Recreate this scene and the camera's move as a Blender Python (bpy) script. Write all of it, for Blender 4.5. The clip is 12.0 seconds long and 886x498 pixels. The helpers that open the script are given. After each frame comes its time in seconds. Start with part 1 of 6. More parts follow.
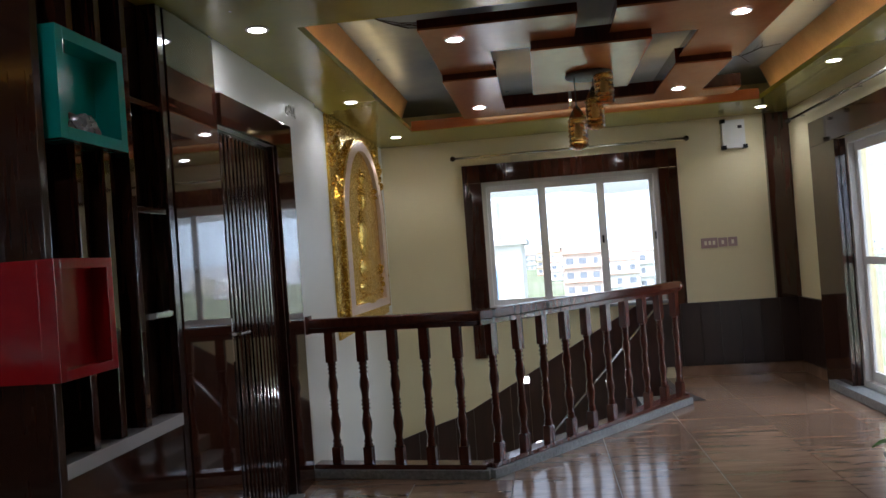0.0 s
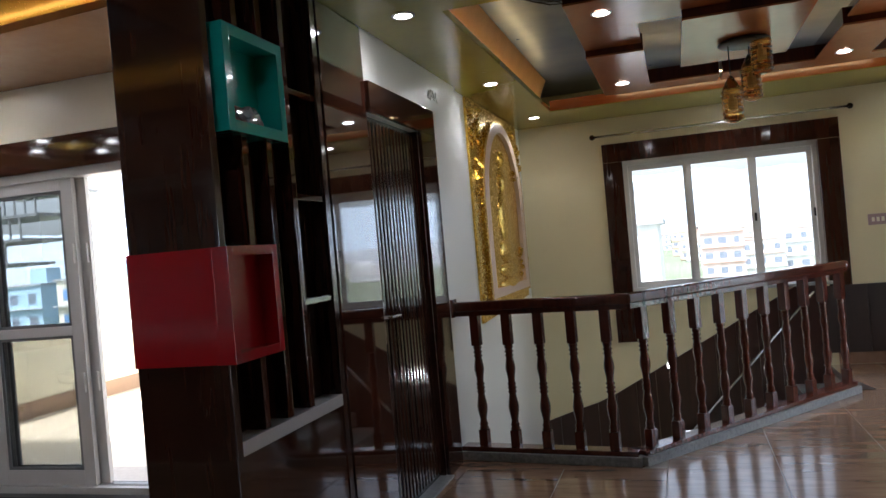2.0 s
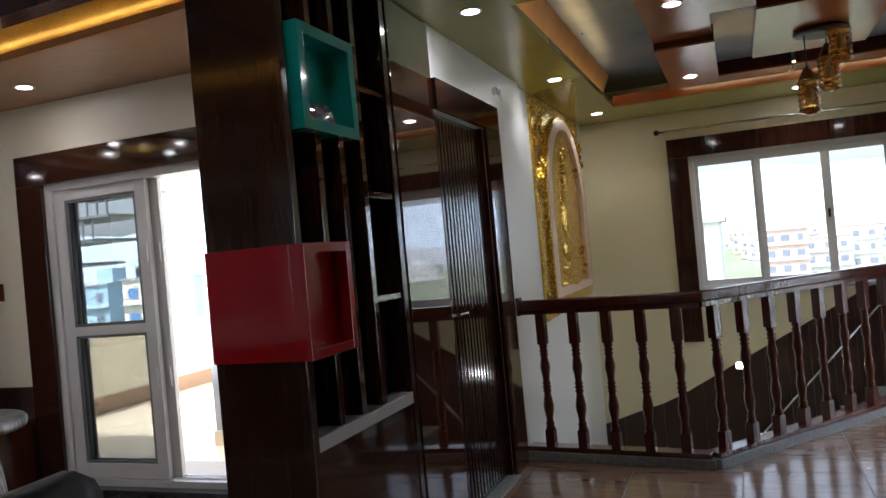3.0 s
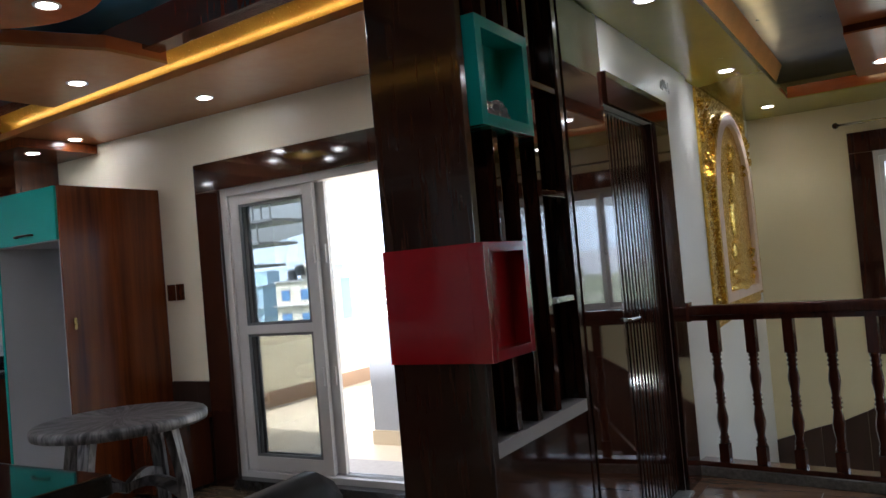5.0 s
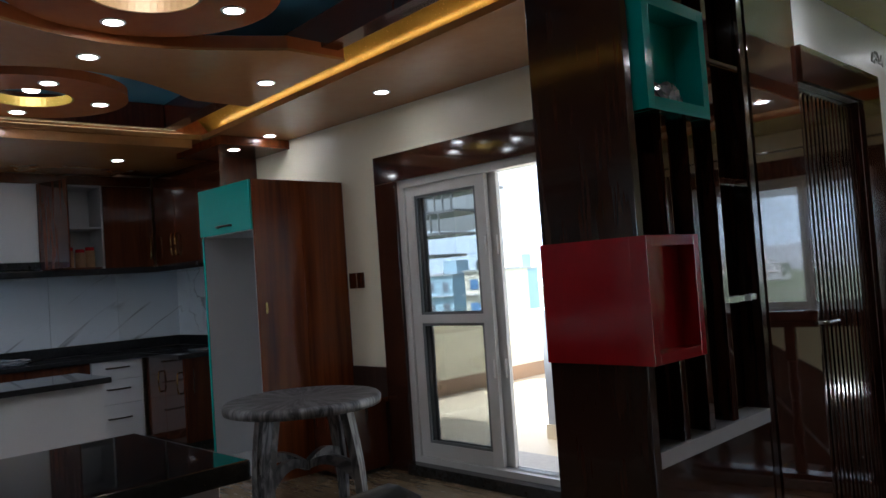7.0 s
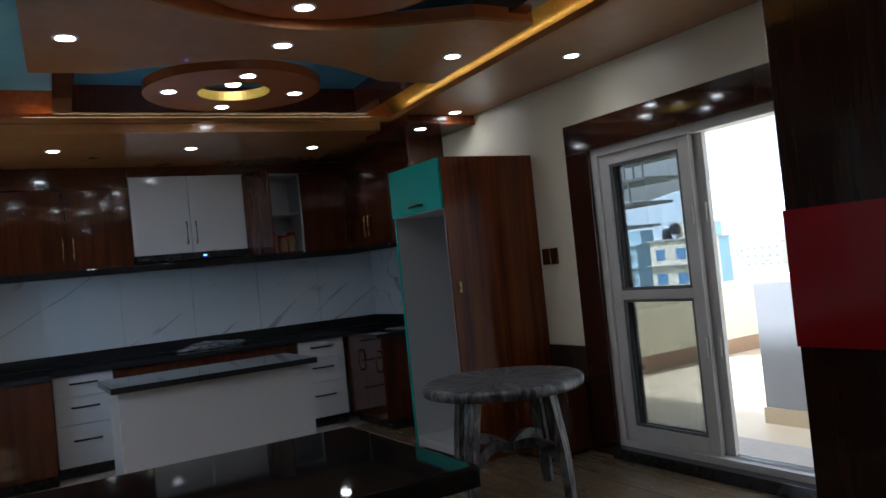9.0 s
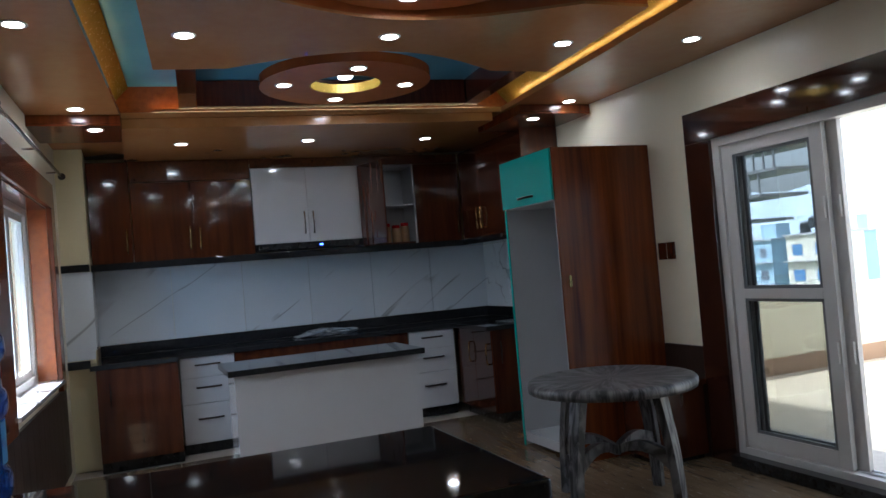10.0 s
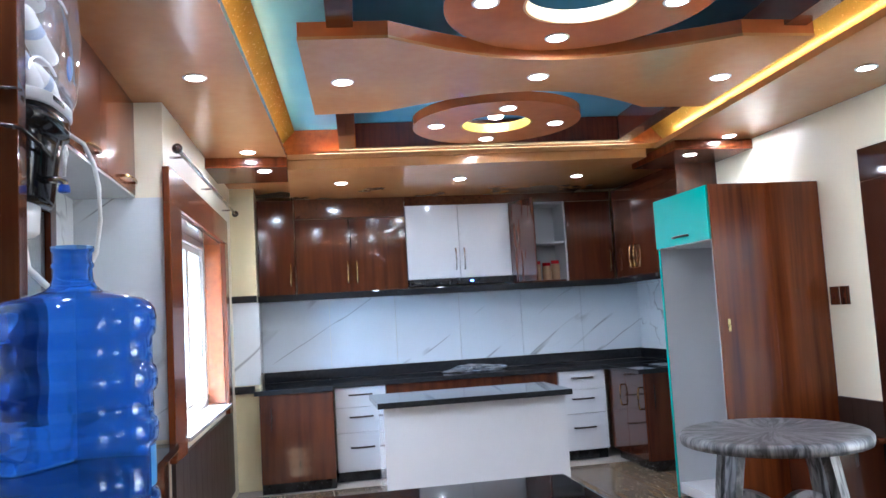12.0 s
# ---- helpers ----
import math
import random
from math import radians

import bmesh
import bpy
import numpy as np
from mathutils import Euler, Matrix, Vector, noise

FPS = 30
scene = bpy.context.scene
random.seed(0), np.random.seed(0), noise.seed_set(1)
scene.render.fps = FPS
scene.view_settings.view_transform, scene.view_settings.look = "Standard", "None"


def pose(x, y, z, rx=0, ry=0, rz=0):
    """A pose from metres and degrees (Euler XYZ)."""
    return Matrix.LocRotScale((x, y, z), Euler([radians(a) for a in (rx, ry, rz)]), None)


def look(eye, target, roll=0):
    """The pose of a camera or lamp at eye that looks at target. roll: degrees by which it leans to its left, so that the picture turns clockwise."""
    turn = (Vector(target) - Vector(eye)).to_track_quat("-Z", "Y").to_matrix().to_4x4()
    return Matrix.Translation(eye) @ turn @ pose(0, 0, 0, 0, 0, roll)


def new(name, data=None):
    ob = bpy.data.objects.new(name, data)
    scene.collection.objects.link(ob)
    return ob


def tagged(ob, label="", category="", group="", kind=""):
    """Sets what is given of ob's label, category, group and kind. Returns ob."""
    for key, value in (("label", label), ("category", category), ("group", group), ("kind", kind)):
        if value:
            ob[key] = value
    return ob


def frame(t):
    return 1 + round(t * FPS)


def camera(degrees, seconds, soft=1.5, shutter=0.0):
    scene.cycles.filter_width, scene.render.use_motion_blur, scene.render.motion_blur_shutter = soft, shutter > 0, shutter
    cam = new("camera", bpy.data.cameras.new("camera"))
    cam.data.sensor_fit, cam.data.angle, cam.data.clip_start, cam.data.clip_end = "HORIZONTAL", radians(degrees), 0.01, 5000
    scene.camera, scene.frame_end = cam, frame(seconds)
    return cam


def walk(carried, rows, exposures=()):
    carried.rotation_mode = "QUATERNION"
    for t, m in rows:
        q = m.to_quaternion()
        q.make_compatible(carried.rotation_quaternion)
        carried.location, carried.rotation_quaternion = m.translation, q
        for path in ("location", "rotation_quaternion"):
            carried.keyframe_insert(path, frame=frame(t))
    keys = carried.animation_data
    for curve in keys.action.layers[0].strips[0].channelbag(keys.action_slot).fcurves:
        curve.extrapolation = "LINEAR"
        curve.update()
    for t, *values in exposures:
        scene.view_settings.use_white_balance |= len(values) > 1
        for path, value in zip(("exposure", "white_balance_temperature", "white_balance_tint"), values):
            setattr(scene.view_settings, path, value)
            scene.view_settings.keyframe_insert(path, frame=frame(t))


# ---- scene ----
cam = camera(60.0, 12.0)
ROWS = [
    (0, (0.019, -0.03, 1.371), (-0.235, 1.953, 1.393), -4.2),
    (0.5, (0.012, -0.019, 1.372), (-0.366, 1.945, 1.383), -4.5),
    (1, (-0.007, -0.013, 1.373), (-0.486, 1.929, 1.372), -5.1),
    (1.5, (-0.034, -0.015, 1.381), (-0.572, 1.911, 1.384), -5.1),
    (2, (-0.083, -0.005, 1.382), (-0.668, 1.907, 1.385), -5.0),
    (2.5, (-0.122, -0.003, 1.385), (-0.768, 1.89, 1.394), -5.1),
    (3, (-0.161, -0.002, 1.378), (-0.878, 1.865, 1.392), -5.2),
    (4.8, (-0.321, -0.008, 1.371), (-1.31, 1.729, 1.43), -4.9),
    (5, (-0.331, 0.028, 1.374), (-1.369, 1.736, 1.432), -5.0),
    (5.5, (-0.336, 0.084, 1.368), (-1.478, 1.725, 1.437), -5.0),
    (6, (-0.322, 0.099, 1.383), (-1.555, 1.673, 1.434), -5.3),
    (6.5, (-0.312, 0.13, 1.386), (-1.634, 1.63, 1.439), -4.7),
    (7, (-0.3, 0.163, 1.377), (-1.721, 1.569, 1.448), -4.0),
    (9, (-0.525, 0.222, 1.397), (-2.235, 1.258, 1.442), -5.8),
    (9.5, (-0.54, 0.286, 1.398), (-2.322, 1.193, 1.443), -5.0),
    (10, (-0.55, 0.333, 1.403), (-2.401, 1.087, 1.452), -4.8),
    (10.5, (-0.551, 0.358, 1.403), (-2.462, 0.944, 1.458), -4.5),
    (11, (-0.539, 0.387, 1.407), (-2.49, 0.817, 1.495), -3.6),
    (11.5, (-0.533, 0.384, 1.402), (-2.491, 0.77, 1.531), -3.2),
    (12, (-0.534, 0.38, 1.414), (-2.491, 0.754, 1.584), -3.3),
]
EXPOSURES = [(0.0, 2.47, 5850, 13), (1.5, 2.63, 5900, 13), (2.7, 2.57, 5950, 13), (5.5, 2.46, 5850, 12), (7.0, 2.08, 5700, 9), (9.3, 1.76, 5550, 7), (9.8, 2.00, 5500, 8), (10.3, 2.92, 5400, 9), (10.8, 3.8, 5200, 10), (11.3, 4.08, 5120, 10), (12.0, 4.32, 5250, 11)]
walk(cam, [(t, look(eye, ahead, lean)) for t, eye, ahead, lean in ROWS], EXPOSURES)

# ---- world and light ----
world = bpy.data.worlds.new("world")
scene.world = world
world.use_nodes = True
wn = world.node_tree.nodes
sky = wn.new("ShaderNodeTexSky")
sky.sky_type = "NISHITA"
sky.sun_disc = False
sky.sun_elevation, sky.sun_rotation = radians(62), radians(198)
sky.air_density, sky.dust_density, sky.ozone_density = 1.0, 4.0, 1.0
soft_sky = wn.new("ShaderNodeHueSaturation")
soft_sky.inputs["Saturation"].default_value = 0.35
world.node_tree.links.new(sky.outputs["Color"], soft_sky.inputs["Color"])
world.node_tree.links.new(soft_sky.outputs["Color"], wn["Background"].inputs["Color"])
wn["Background"].inputs["Strength"].default_value = 0.15
sun = new("sun", bpy.data.lights.new("sun", "SUN"))
sun.data.energy, sun.data.angle, sun.data.color = 3.6, radians(3), (1.0, 0.96, 0.9)
sun.matrix_world = look((0, 0, 30), (5.1, 15.3, 0))


def daylight(name, place, target, wide, high, power):
    """Sky light entering through one opening."""
    ob = new(name, bpy.data.lights.new(name, "AREA"))
    ob.data.shape, ob.data.size, ob.data.size_y = "RECTANGLE", wide, high
    ob.data.energy, ob.data.color = power, (0.82, 0.92, 1.0)
    ob.matrix_world = look(place, target)
    return ob


# the open sky above each opening, out of sight over the lintels
daylight("window_light", (0.34, 9.4, 3.3), (0.34, 6.0, 0.6), 2.6, 1.6, 30)
daylight("terrace_light", (-3.4, 5.6, 3.5), (-3.2, 2.0, 0.2), 2.4, 1.6, 2.5)
daylight("balcony_light", (4.3, 5.6, 3.4), (0.5, 5.4, 0.2), 3.0, 1.6, 22)
daylight("kitchen_window_light", (-4.5, -1.6, 1.75), (-8.0, 0.72, 1.2), 0.8, 1.0, 1.3)
blue_sky_light = bpy.data.objects["kitchen_window_light"].data
blue_sky_light.color, blue_sky_light.spread = (0.36, 0.66, 1.0), radians(80)

# ---- materials ----


def material(name, color, rough=0.5, metal=0.0, second=None, scale=6.0, stretch=(1, 1, 1), amount=0.5, bump=0.0,
             coat=0.0, fine=60.0, per_piece=0.0):
    """A surface with broad and fine variation between two colours, slight relief and wear in the gloss."""
    m = bpy.data.materials.new(name)
    m.use_nodes = True
    n, l = m.node_tree.nodes, m.node_tree.links
    p = n["Principled BSDF"]
    p.inputs["Metallic"].default_value = metal
    p.inputs["Coat Weight"].default_value = coat
    p.inputs["Coat Roughness"].default_value = 0.04
    tc, mp = n.new("ShaderNodeTexCoord"), n.new("ShaderNodeMapping")
    mp.inputs["Scale"].default_value = stretch
    l.new(tc.outputs["Object"], mp.inputs["Vector"])
    broad, small = n.new("ShaderNodeTexNoise"), n.new("ShaderNodeTexNoise")
    broad.inputs["Scale"].default_value, broad.inputs["Detail"].default_value = scale, 5
    small.inputs["Scale"].default_value, small.inputs["Detail"].default_value = fine, 3
    for t in (broad, small):
        l.new(mp.outputs["Vector"], t.inputs["Vector"])
    mixed = n.new("ShaderNodeMix")
    mixed.data_type = "FLOAT"
    mixed.inputs[0].default_value = 0.3
    l.new(broad.outputs["Fac"], mixed.inputs[2])
    l.new(small.outputs["Fac"], mixed.inputs[3])
    ramp = n.new("ShaderNodeMapRange")
    ramp.inputs[1].default_value, ramp.inputs[2].default_value = 0.3, 0.7
    ramp.inputs[4].default_value = amount
    l.new(mixed.outputs[0], ramp.inputs[0])
    tint = n.new("ShaderNodeMix")
    tint.data_type = "RGBA"
    tint.inputs[6].default_value = (*color, 1)
    tint.inputs[7].default_value = (*(second or [c * 0.7 for c in color]), 1)
    l.new(ramp.outputs[0], tint.inputs[0])
    last = tint.outputs[2]
    if per_piece:
        info, hsv, val = n.new("ShaderNodeObjectInfo"), n.new("ShaderNodeHueSaturation"), n.new("ShaderNodeMapRange")
        val.inputs[3].default_value, val.inputs[4].default_value = 1 - per_piece, 1 + per_piece
        l.new(info.outputs["Random"], val.inputs[0])
        l.new(val.outputs[0], hsv.inputs["Value"])
        l.new(last, hsv.inputs["Color"])
        last = hsv.outputs["Color"]
    l.new(last, p.inputs["Base Color"])
    gloss = n.new("ShaderNodeMapRange")
    gloss.inputs[3].default_value, gloss.inputs[4].default_value = rough * 0.8, min(1.0, rough * 1.25)
    l.new(small.outputs["Fac"], gloss.inputs[0])
    l.new(gloss.outputs[0], p.inputs["Roughness"])
    if bump:
        b = n.new("ShaderNodeBump")
        b.inputs["Strength"].default_value, b.inputs["Distance"].default_value = bump, 0.002
        l.new(mixed.outputs[0], b.inputs["Height"])
        l.new(b.outputs["Normal"], p.inputs["Normal"])
    return m


def veined(name, color, vein, turn, stretch, scale, width, rough, coat=0.0):
    """Polished stone: thin broken veins that run one way over a ground colour."""
    m = material(name, color, rough, 0.0, [c * 0.92 for c in color], 2.0, (1, 1, 1), 0.6, 0.0, coat)
    n, l = m.node_tree.nodes, m.node_tree.links
    p = n["Principled BSDF"]
    tc, mp, mp2 = n.new("ShaderNodeTexCoord"), n.new("ShaderNodeMapping"), n.new("ShaderNodeMapping")
    mp.inputs["Rotation"].default_value = [radians(v) for v in turn]
    mp2.inputs["Scale"].default_value = stretch
    l.new(tc.outputs["Object"], mp.inputs["Vector"])
    l.new(mp.outputs["Vector"], mp2.inputs["Vector"])
    v, gaps = n.new("ShaderNodeTexNoise"), n.new("ShaderNodeTexNoise")
    v.inputs["Scale"].default_value, v.inputs["Detail"].default_value, v.inputs["Roughness"].default_value = scale, 3, 0.45
    gaps.inputs["Scale"].default_value, gaps.inputs["Detail"].default_value = scale * 1.3, 1
    l.new(mp2.outputs["Vector"], v.inputs["Vector"])
    l.new(tc.outputs["Object"], gaps.inputs["Vector"])
    sub, ab, mask, keep, mul = (n.new("ShaderNodeMath"), n.new("ShaderNodeMath"), n.new("ShaderNodeMapRange"), n.new("ShaderNodeMapRange"), n.new("ShaderNodeMath"))
    sub.operation, ab.operation, mul.operation = "SUBTRACT", "ABSOLUTE", "MULTIPLY"
    sub.inputs[1].default_value = 0.5
    l.new(v.outputs["Fac"], sub.inputs[0])
    l.new(sub.outputs[0], ab.inputs[0])
    mask.inputs[1].default_value, mask.inputs[2].default_value = 0.0, width
    mask.inputs[3].default_value, mask.inputs[4].default_value = 0.9, 0.0
    l.new(ab.outputs[0], mask.inputs[0])
    keep.inputs[1].default_value, keep.inputs[2].default_value = 0.42, 0.6
    l.new(gaps.outputs["Fac"], keep.inputs[0])
    l.new(mask.outputs[0], mul.inputs[0])
    l.new(keep.outputs[0], mul.inputs[1])
    old = p.inputs["Base Color"].links[0].from_socket
    mix = n.new("ShaderNodeMix")
    mix.data_type = "RGBA"
    l.new(mul.outputs[0], mix.inputs[0])
    l.new(old, mix.inputs[6])
    mix.inputs[7].default_value = (*vein, 1)
    l.new(mix.outputs[2], p.inputs["Base Color"])
    return m


def glowing(name, color, strength):
    m = bpy.data.materials.new(name)
    m.use_nodes = True
    p = m.node_tree.nodes["Principled BSDF"]
    p.inputs["Base Color"].default_value = (*color, 1)
    p.inputs["Emission Color"].default_value = (*color, 1)
    p.inputs["Emission Strength"].default_value = strength
    return m


def glassy(name, color, rough=0.0, ior=1.45):
    m = bpy.data.materials.new(name)
    m.use_nodes = True
    p = m.node_tree.nodes["Principled BSDF"]
    p.inputs["Base Color"].default_value = (*color, 1)
    p.inputs["Roughness"].default_value = rough
    p.inputs["Transmission Weight"].default_value = 1.0
    p.inputs["IOR"].default_value = ior
    return m


UP = (7, 7, 0.5)
cream = material("cream_paint", (0.74, 0.66, 0.42), 0.45, 0, (0.70, 0.62, 0.38), 1.5, bump=0.05)
pale = material("pale_cream_paint", (0.80, 0.74, 0.58), 0.35, 0, (0.76, 0.70, 0.54), 1.5, bump=0.05)
white_wall = material("white_paint", (0.78, 0.78, 0.74), 0.35, 0, (0.74, 0.74, 0.70), 1.5, bump=0.04)
brown = material("glossy_brown_laminate", (0.105, 0.027, 0.010), 0.10, 0, (0.040, 0.011, 0.006), 2.2, UP, 1.0, coat=0.45, fine=5)
brown_y = material("glossy_brown_laminate_across", (0.11, 0.030, 0.011), 0.15, 0, (0.045, 0.013, 0.006), 2.2, (1.0, 14, 14), 1.0, coat=0.8, fine=5)
satin_brown = material("satin_brown_laminate", (0.21, 0.050, 0.010), 0.24, 0, (0.055, 0.012, 0.005), 1.6, (9, 9, 0.45), 1.0, coat=0.25, fine=3.5)
satin_brown.node_tree.nodes["Principled BSDF"].inputs["Specular IOR Level"].default_value = 0.3
trim_brown = material("dark_glossy_trim_laminate", (0.050, 0.016, 0.009), 0.07, 0, (0.024, 0.009, 0.006), 2.2, UP, 1.0, coat=0.4, fine=5)
mirror_brown = material("mirror_polished_brown_laminate", (0.060, 0.018, 0.010), 0.03, 0, (0.028, 0.010, 0.006), 2.2, UP, 1.0, coat=0.6, fine=5)
dark = material("black_brown_laminate", (0.045, 0.017, 0.010), 0.13, 0, (0.018, 0.008, 0.006), 2.2, UP, 1.0, coat=0.25, fine=9)
walnut = material("dark_walnut_panelling", (0.034, 0.017, 0.012), 0.38, 0, (0.017, 0.009, 0.007), 2.2, UP, 1.0, fine=9, bump=0.1)
redwood = material("polished_red_wood", (0.11, 0.022, 0.010), 0.2, 0, (0.05, 0.010, 0.006), 2.5, (14, 14, 1.2), 1.0, coat=0.6, fine=9)
orange_wood = material("orange_lacquered_wood", (0.42, 0.11, 0.022), 0.22, 0, (0.26, 0.06, 0.015), 3, (1, 8, 8), 1.0, coat=0.5)
soffit_orange = material("marbled_orange_ceiling_paint", (0.54, 0.27, 0.105), 0.22, 0, (0.43, 0.185, 0.06), 1.3, (1, 1, 1), 1.0, coat=0.3, fine=14)
panel_brown = material("glossy_brown_ceiling_paint", (0.50, 0.155, 0.045), 0.24, 0, (0.34, 0.09, 0.028), 1.6, (1, 1, 1), 1.0, coat=0.08, fine=14)
olive = material("olive_pearl_ceiling_paint", (0.42, 0.37, 0.05), 0.24, 0.2, (0.33, 0.29, 0.045), 1.4, (1, 1, 1), 1.0, coat=0.3, fine=14)
sky_paint = material("clouded_blue_ceiling_paint", (0.045, 0.095, 0.22), 0.3, 0, (0.27, 0.28, 0.33), 1.3, (1, 1, 1), 1.0, fine=5)
blue_paint = material("turquoise_ceiling_paint", (0.05, 0.23, 0.42), 0.4, 0, (0.11, 0.34, 0.52), 1.8, (1, 1, 1), 1.0, fine=8)
cove_gold = material("golden_cove_paint", (0.70, 0.46, 0.09), 0.25, 0.3, (0.48, 0.29, 0.05), 4.0, (1, 1, 1), 1.0)
cove_peach = material("peach_cove_paint", (0.72, 0.44, 0.22), 0.3, 0.1, (0.56, 0.31, 0.14), 4.0, (1, 1, 1), 1.0)
tile_wood = material("wood_look_floor_tile", (0.33, 0.205, 0.135), 0.16, 0, (0.125, 0.07, 0.042), 1.5, (1.2, 8, 1), 1.0, coat=0.25, fine=7, per_piece=0.08)
tile_kitchen = material("kitchen_floor_tile", (0.24, 0.17, 0.105), 0.25, 0, (0.12, 0.085, 0.05), 1.8, (1.2, 11, 1), 1.0, coat=0.2, fine=7, per_piece=0.08)
grout = material("grey_grout", (0.42, 0.38, 0.34), 0.8, 0, None, 20)
granite = material("grey_granite", (0.36, 0.37, 0.36), 0.3, 0, (0.16, 0.17, 0.17), 45, (1, 1, 1), 1.0, fine=160)
black_stone = material("polished_black_granite", (0.012, 0.012, 0.013), 0.035, 0, (0.026, 0.026, 0.028), 40, (1, 1, 1), 1.0, fine=200)
marble = veined("white_veined_marble_tile", (0.66, 0.70, 0.74), (0.26, 0.27, 0.29), (-38, 0, 0), (1, 0.16, 1.3), 2.2, 0.015, 0.12, 0.3)
upvc = material("white_window_plastic", (0.66, 0.64, 0.62), 0.3, 0, (0.60, 0.58, 0.56), 8)
white_lam = material("glossy_white_laminate", (0.63, 0.63, 0.65), 0.12, 0, (0.59, 0.59, 0.61), 3, coat=0.5)
teal = material("glossy_teal_laminate", (0.02, 0.40, 0.36), 0.16, 0, (0.018, 0.35, 0.32), 3, coat=0.5)
red = material("glossy_red_laminate", (0.42, 0.006, 0.012), 0.14, 0, (0.36, 0.005, 0.01), 3, coat=0.5)
grey_lam = material("pale_grey_laminate", (0.52, 0.53, 0.55), 0.3, 0, (0.47, 0.48, 0.50), 3)
gold = material("embossed_gold_leaf", (0.86, 0.58, 0.12), 0.26, 0.85, (0.58, 0.34, 0.05), 9, (1, 1, 1), 1.0, bump=0.6, fine=60)
gold_pale = material("pale_pink_gold_border", (0.78, 0.60, 0.50), 0.3, 0.1, (0.66, 0.48, 0.38), 18, bump=0.4)
steel = material("brushed_steel", (0.55, 0.55, 0.55), 0.22, 1.0, (0.45, 0.45, 0.45), 30)
dark_metal = material("dark_bronze_metal", (0.06, 0.045, 0.035), 0.3, 0.9, None, 20)
brass = material("aged_brass", (0.42, 0.30, 0.12), 0.25, 1.0, (0.28, 0.19, 0.07), 20)
black_plastic = material("black_plastic", (0.015, 0.015, 0.016), 0.25, 0, None, 20)
white_plastic = material("white_plastic", (0.75, 0.75, 0.74), 0.35, 0, (0.7, 0.7, 0.69), 8)
crystal_glow = glowing("lit_crystal", (1.0, 0.95, 0.82), 3.0)
lamp_white = glowing("lit_lamp_diffuser", (1.0, 0.97, 0.92), 14.0)
# grey in this glass tones down the overbright outdoors
pane_glass = glassy("dimmed_window_glass", (0.70, 0.73, 0.75))
amber_glass = glassy("amber_cut_glass", (0.80, 0.42, 0.10), 0.05)
# a deeper added grey holds back the glare of the town view
hall_glass = glassy("town_dimming_window_glass", (0.48, 0.50, 0.51))
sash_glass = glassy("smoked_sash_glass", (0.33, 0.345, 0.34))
tinted_glass = glassy("grey_tinted_glass", (0.66, 0.70, 0.70))
tank_blue = glassy("blue_bottle_plastic", (0.06, 0.25, 0.98), 0.03, 1.025)
tank_blue.node_tree.nodes["Principled BSDF"].inputs["Transmission Weight"].default_value = 0.8
tank_blue.node_tree.nodes["Principled BSDF"].inputs["Coat Weight"].default_value = 1.0
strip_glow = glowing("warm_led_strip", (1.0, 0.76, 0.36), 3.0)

# ---- building helpers ----


def box(bm, x0, x1, y0, y1, z0, z1, bevel=0.0):
    made = bmesh.ops.create_cube(bm, size=1.0)
    vs = made["verts"]
    for v in vs:
        v.co = Vector(((x0 + x1) / 2 + v.co.x * (x1 - x0), (y0 + y1) / 2 + v.co.y * (y1 - y0), (z0 + z1) / 2 + v.co.z * (z1 - z0)))
    if bevel:
        edges = list({e for v in vs for e in v.link_edges})
        bmesh.ops.bevel(bm, geom=edges, offset=bevel, segments=2, affect="EDGES", profile=0.7)
    return bm


def boxes(*rows, bevel=0.0):
    bm = bmesh.new()
    for r in rows:
        box(bm, *r, bevel=bevel)
    return bm


def spin(profile, place=(0, 0, 0), segments=24, caps=True):
    """A turned solid from (radius, height) pairs."""
    bm = bmesh.new()
    rings = []
    for r, z in profile:
        rings.append([bm.verts.new((place[0] + r * math.cos(2 * math.pi * i / segments), place[1] + r * math.sin(2 * math.pi * i / segments), place[2] + z)) for i in range(segments)])
    for a, b in zip(rings, rings[1:]):
        for i in range(segments):
            bm.faces.new((a[i], a[(i + 1) % segments], b[(i + 1) % segments], b[i]))
    if caps:
        bm.faces.new(rings[0][::-1])
        bm.faces.new(rings[-1])
    bmesh.ops.recalc_face_normals(bm, faces=bm.faces)
    return bm


def slab(outline, z0, z1, hole=None):
    """A flat plate with the given outline, with a matching inner outline cut out where one is given."""
    bm = bmesh.new()
    n = len(outline)
    lo = [bm.verts.new((x, y, z0)) for x, y in outline]
    hi = [bm.verts.new((x, y, z1)) for x, y in outline]
    for i in range(n):
        bm.faces.new((lo[i], lo[(i + 1) % n], hi[(i + 1) % n], hi[i]))
    if hole:
        ilo = [bm.verts.new((x, y, z0)) for x, y in hole]
        ihi = [bm.verts.new((x, y, z1)) for x, y in hole]
        for i in range(n):
            j = (i + 1) % n
            bm.faces.new((ilo[j], ilo[i], ihi[i], ihi[j]))
            bm.faces.new((lo[j], lo[i], ilo[i], ilo[j]))
            bm.faces.new((hi[i], hi[j], ihi[j], ihi[i]))
    else:
        bm.faces.new(lo[::-1])
        bm.faces.new(hi)
    bmesh.ops.recalc_face_normals(bm, faces=bm.faces)
    return bm


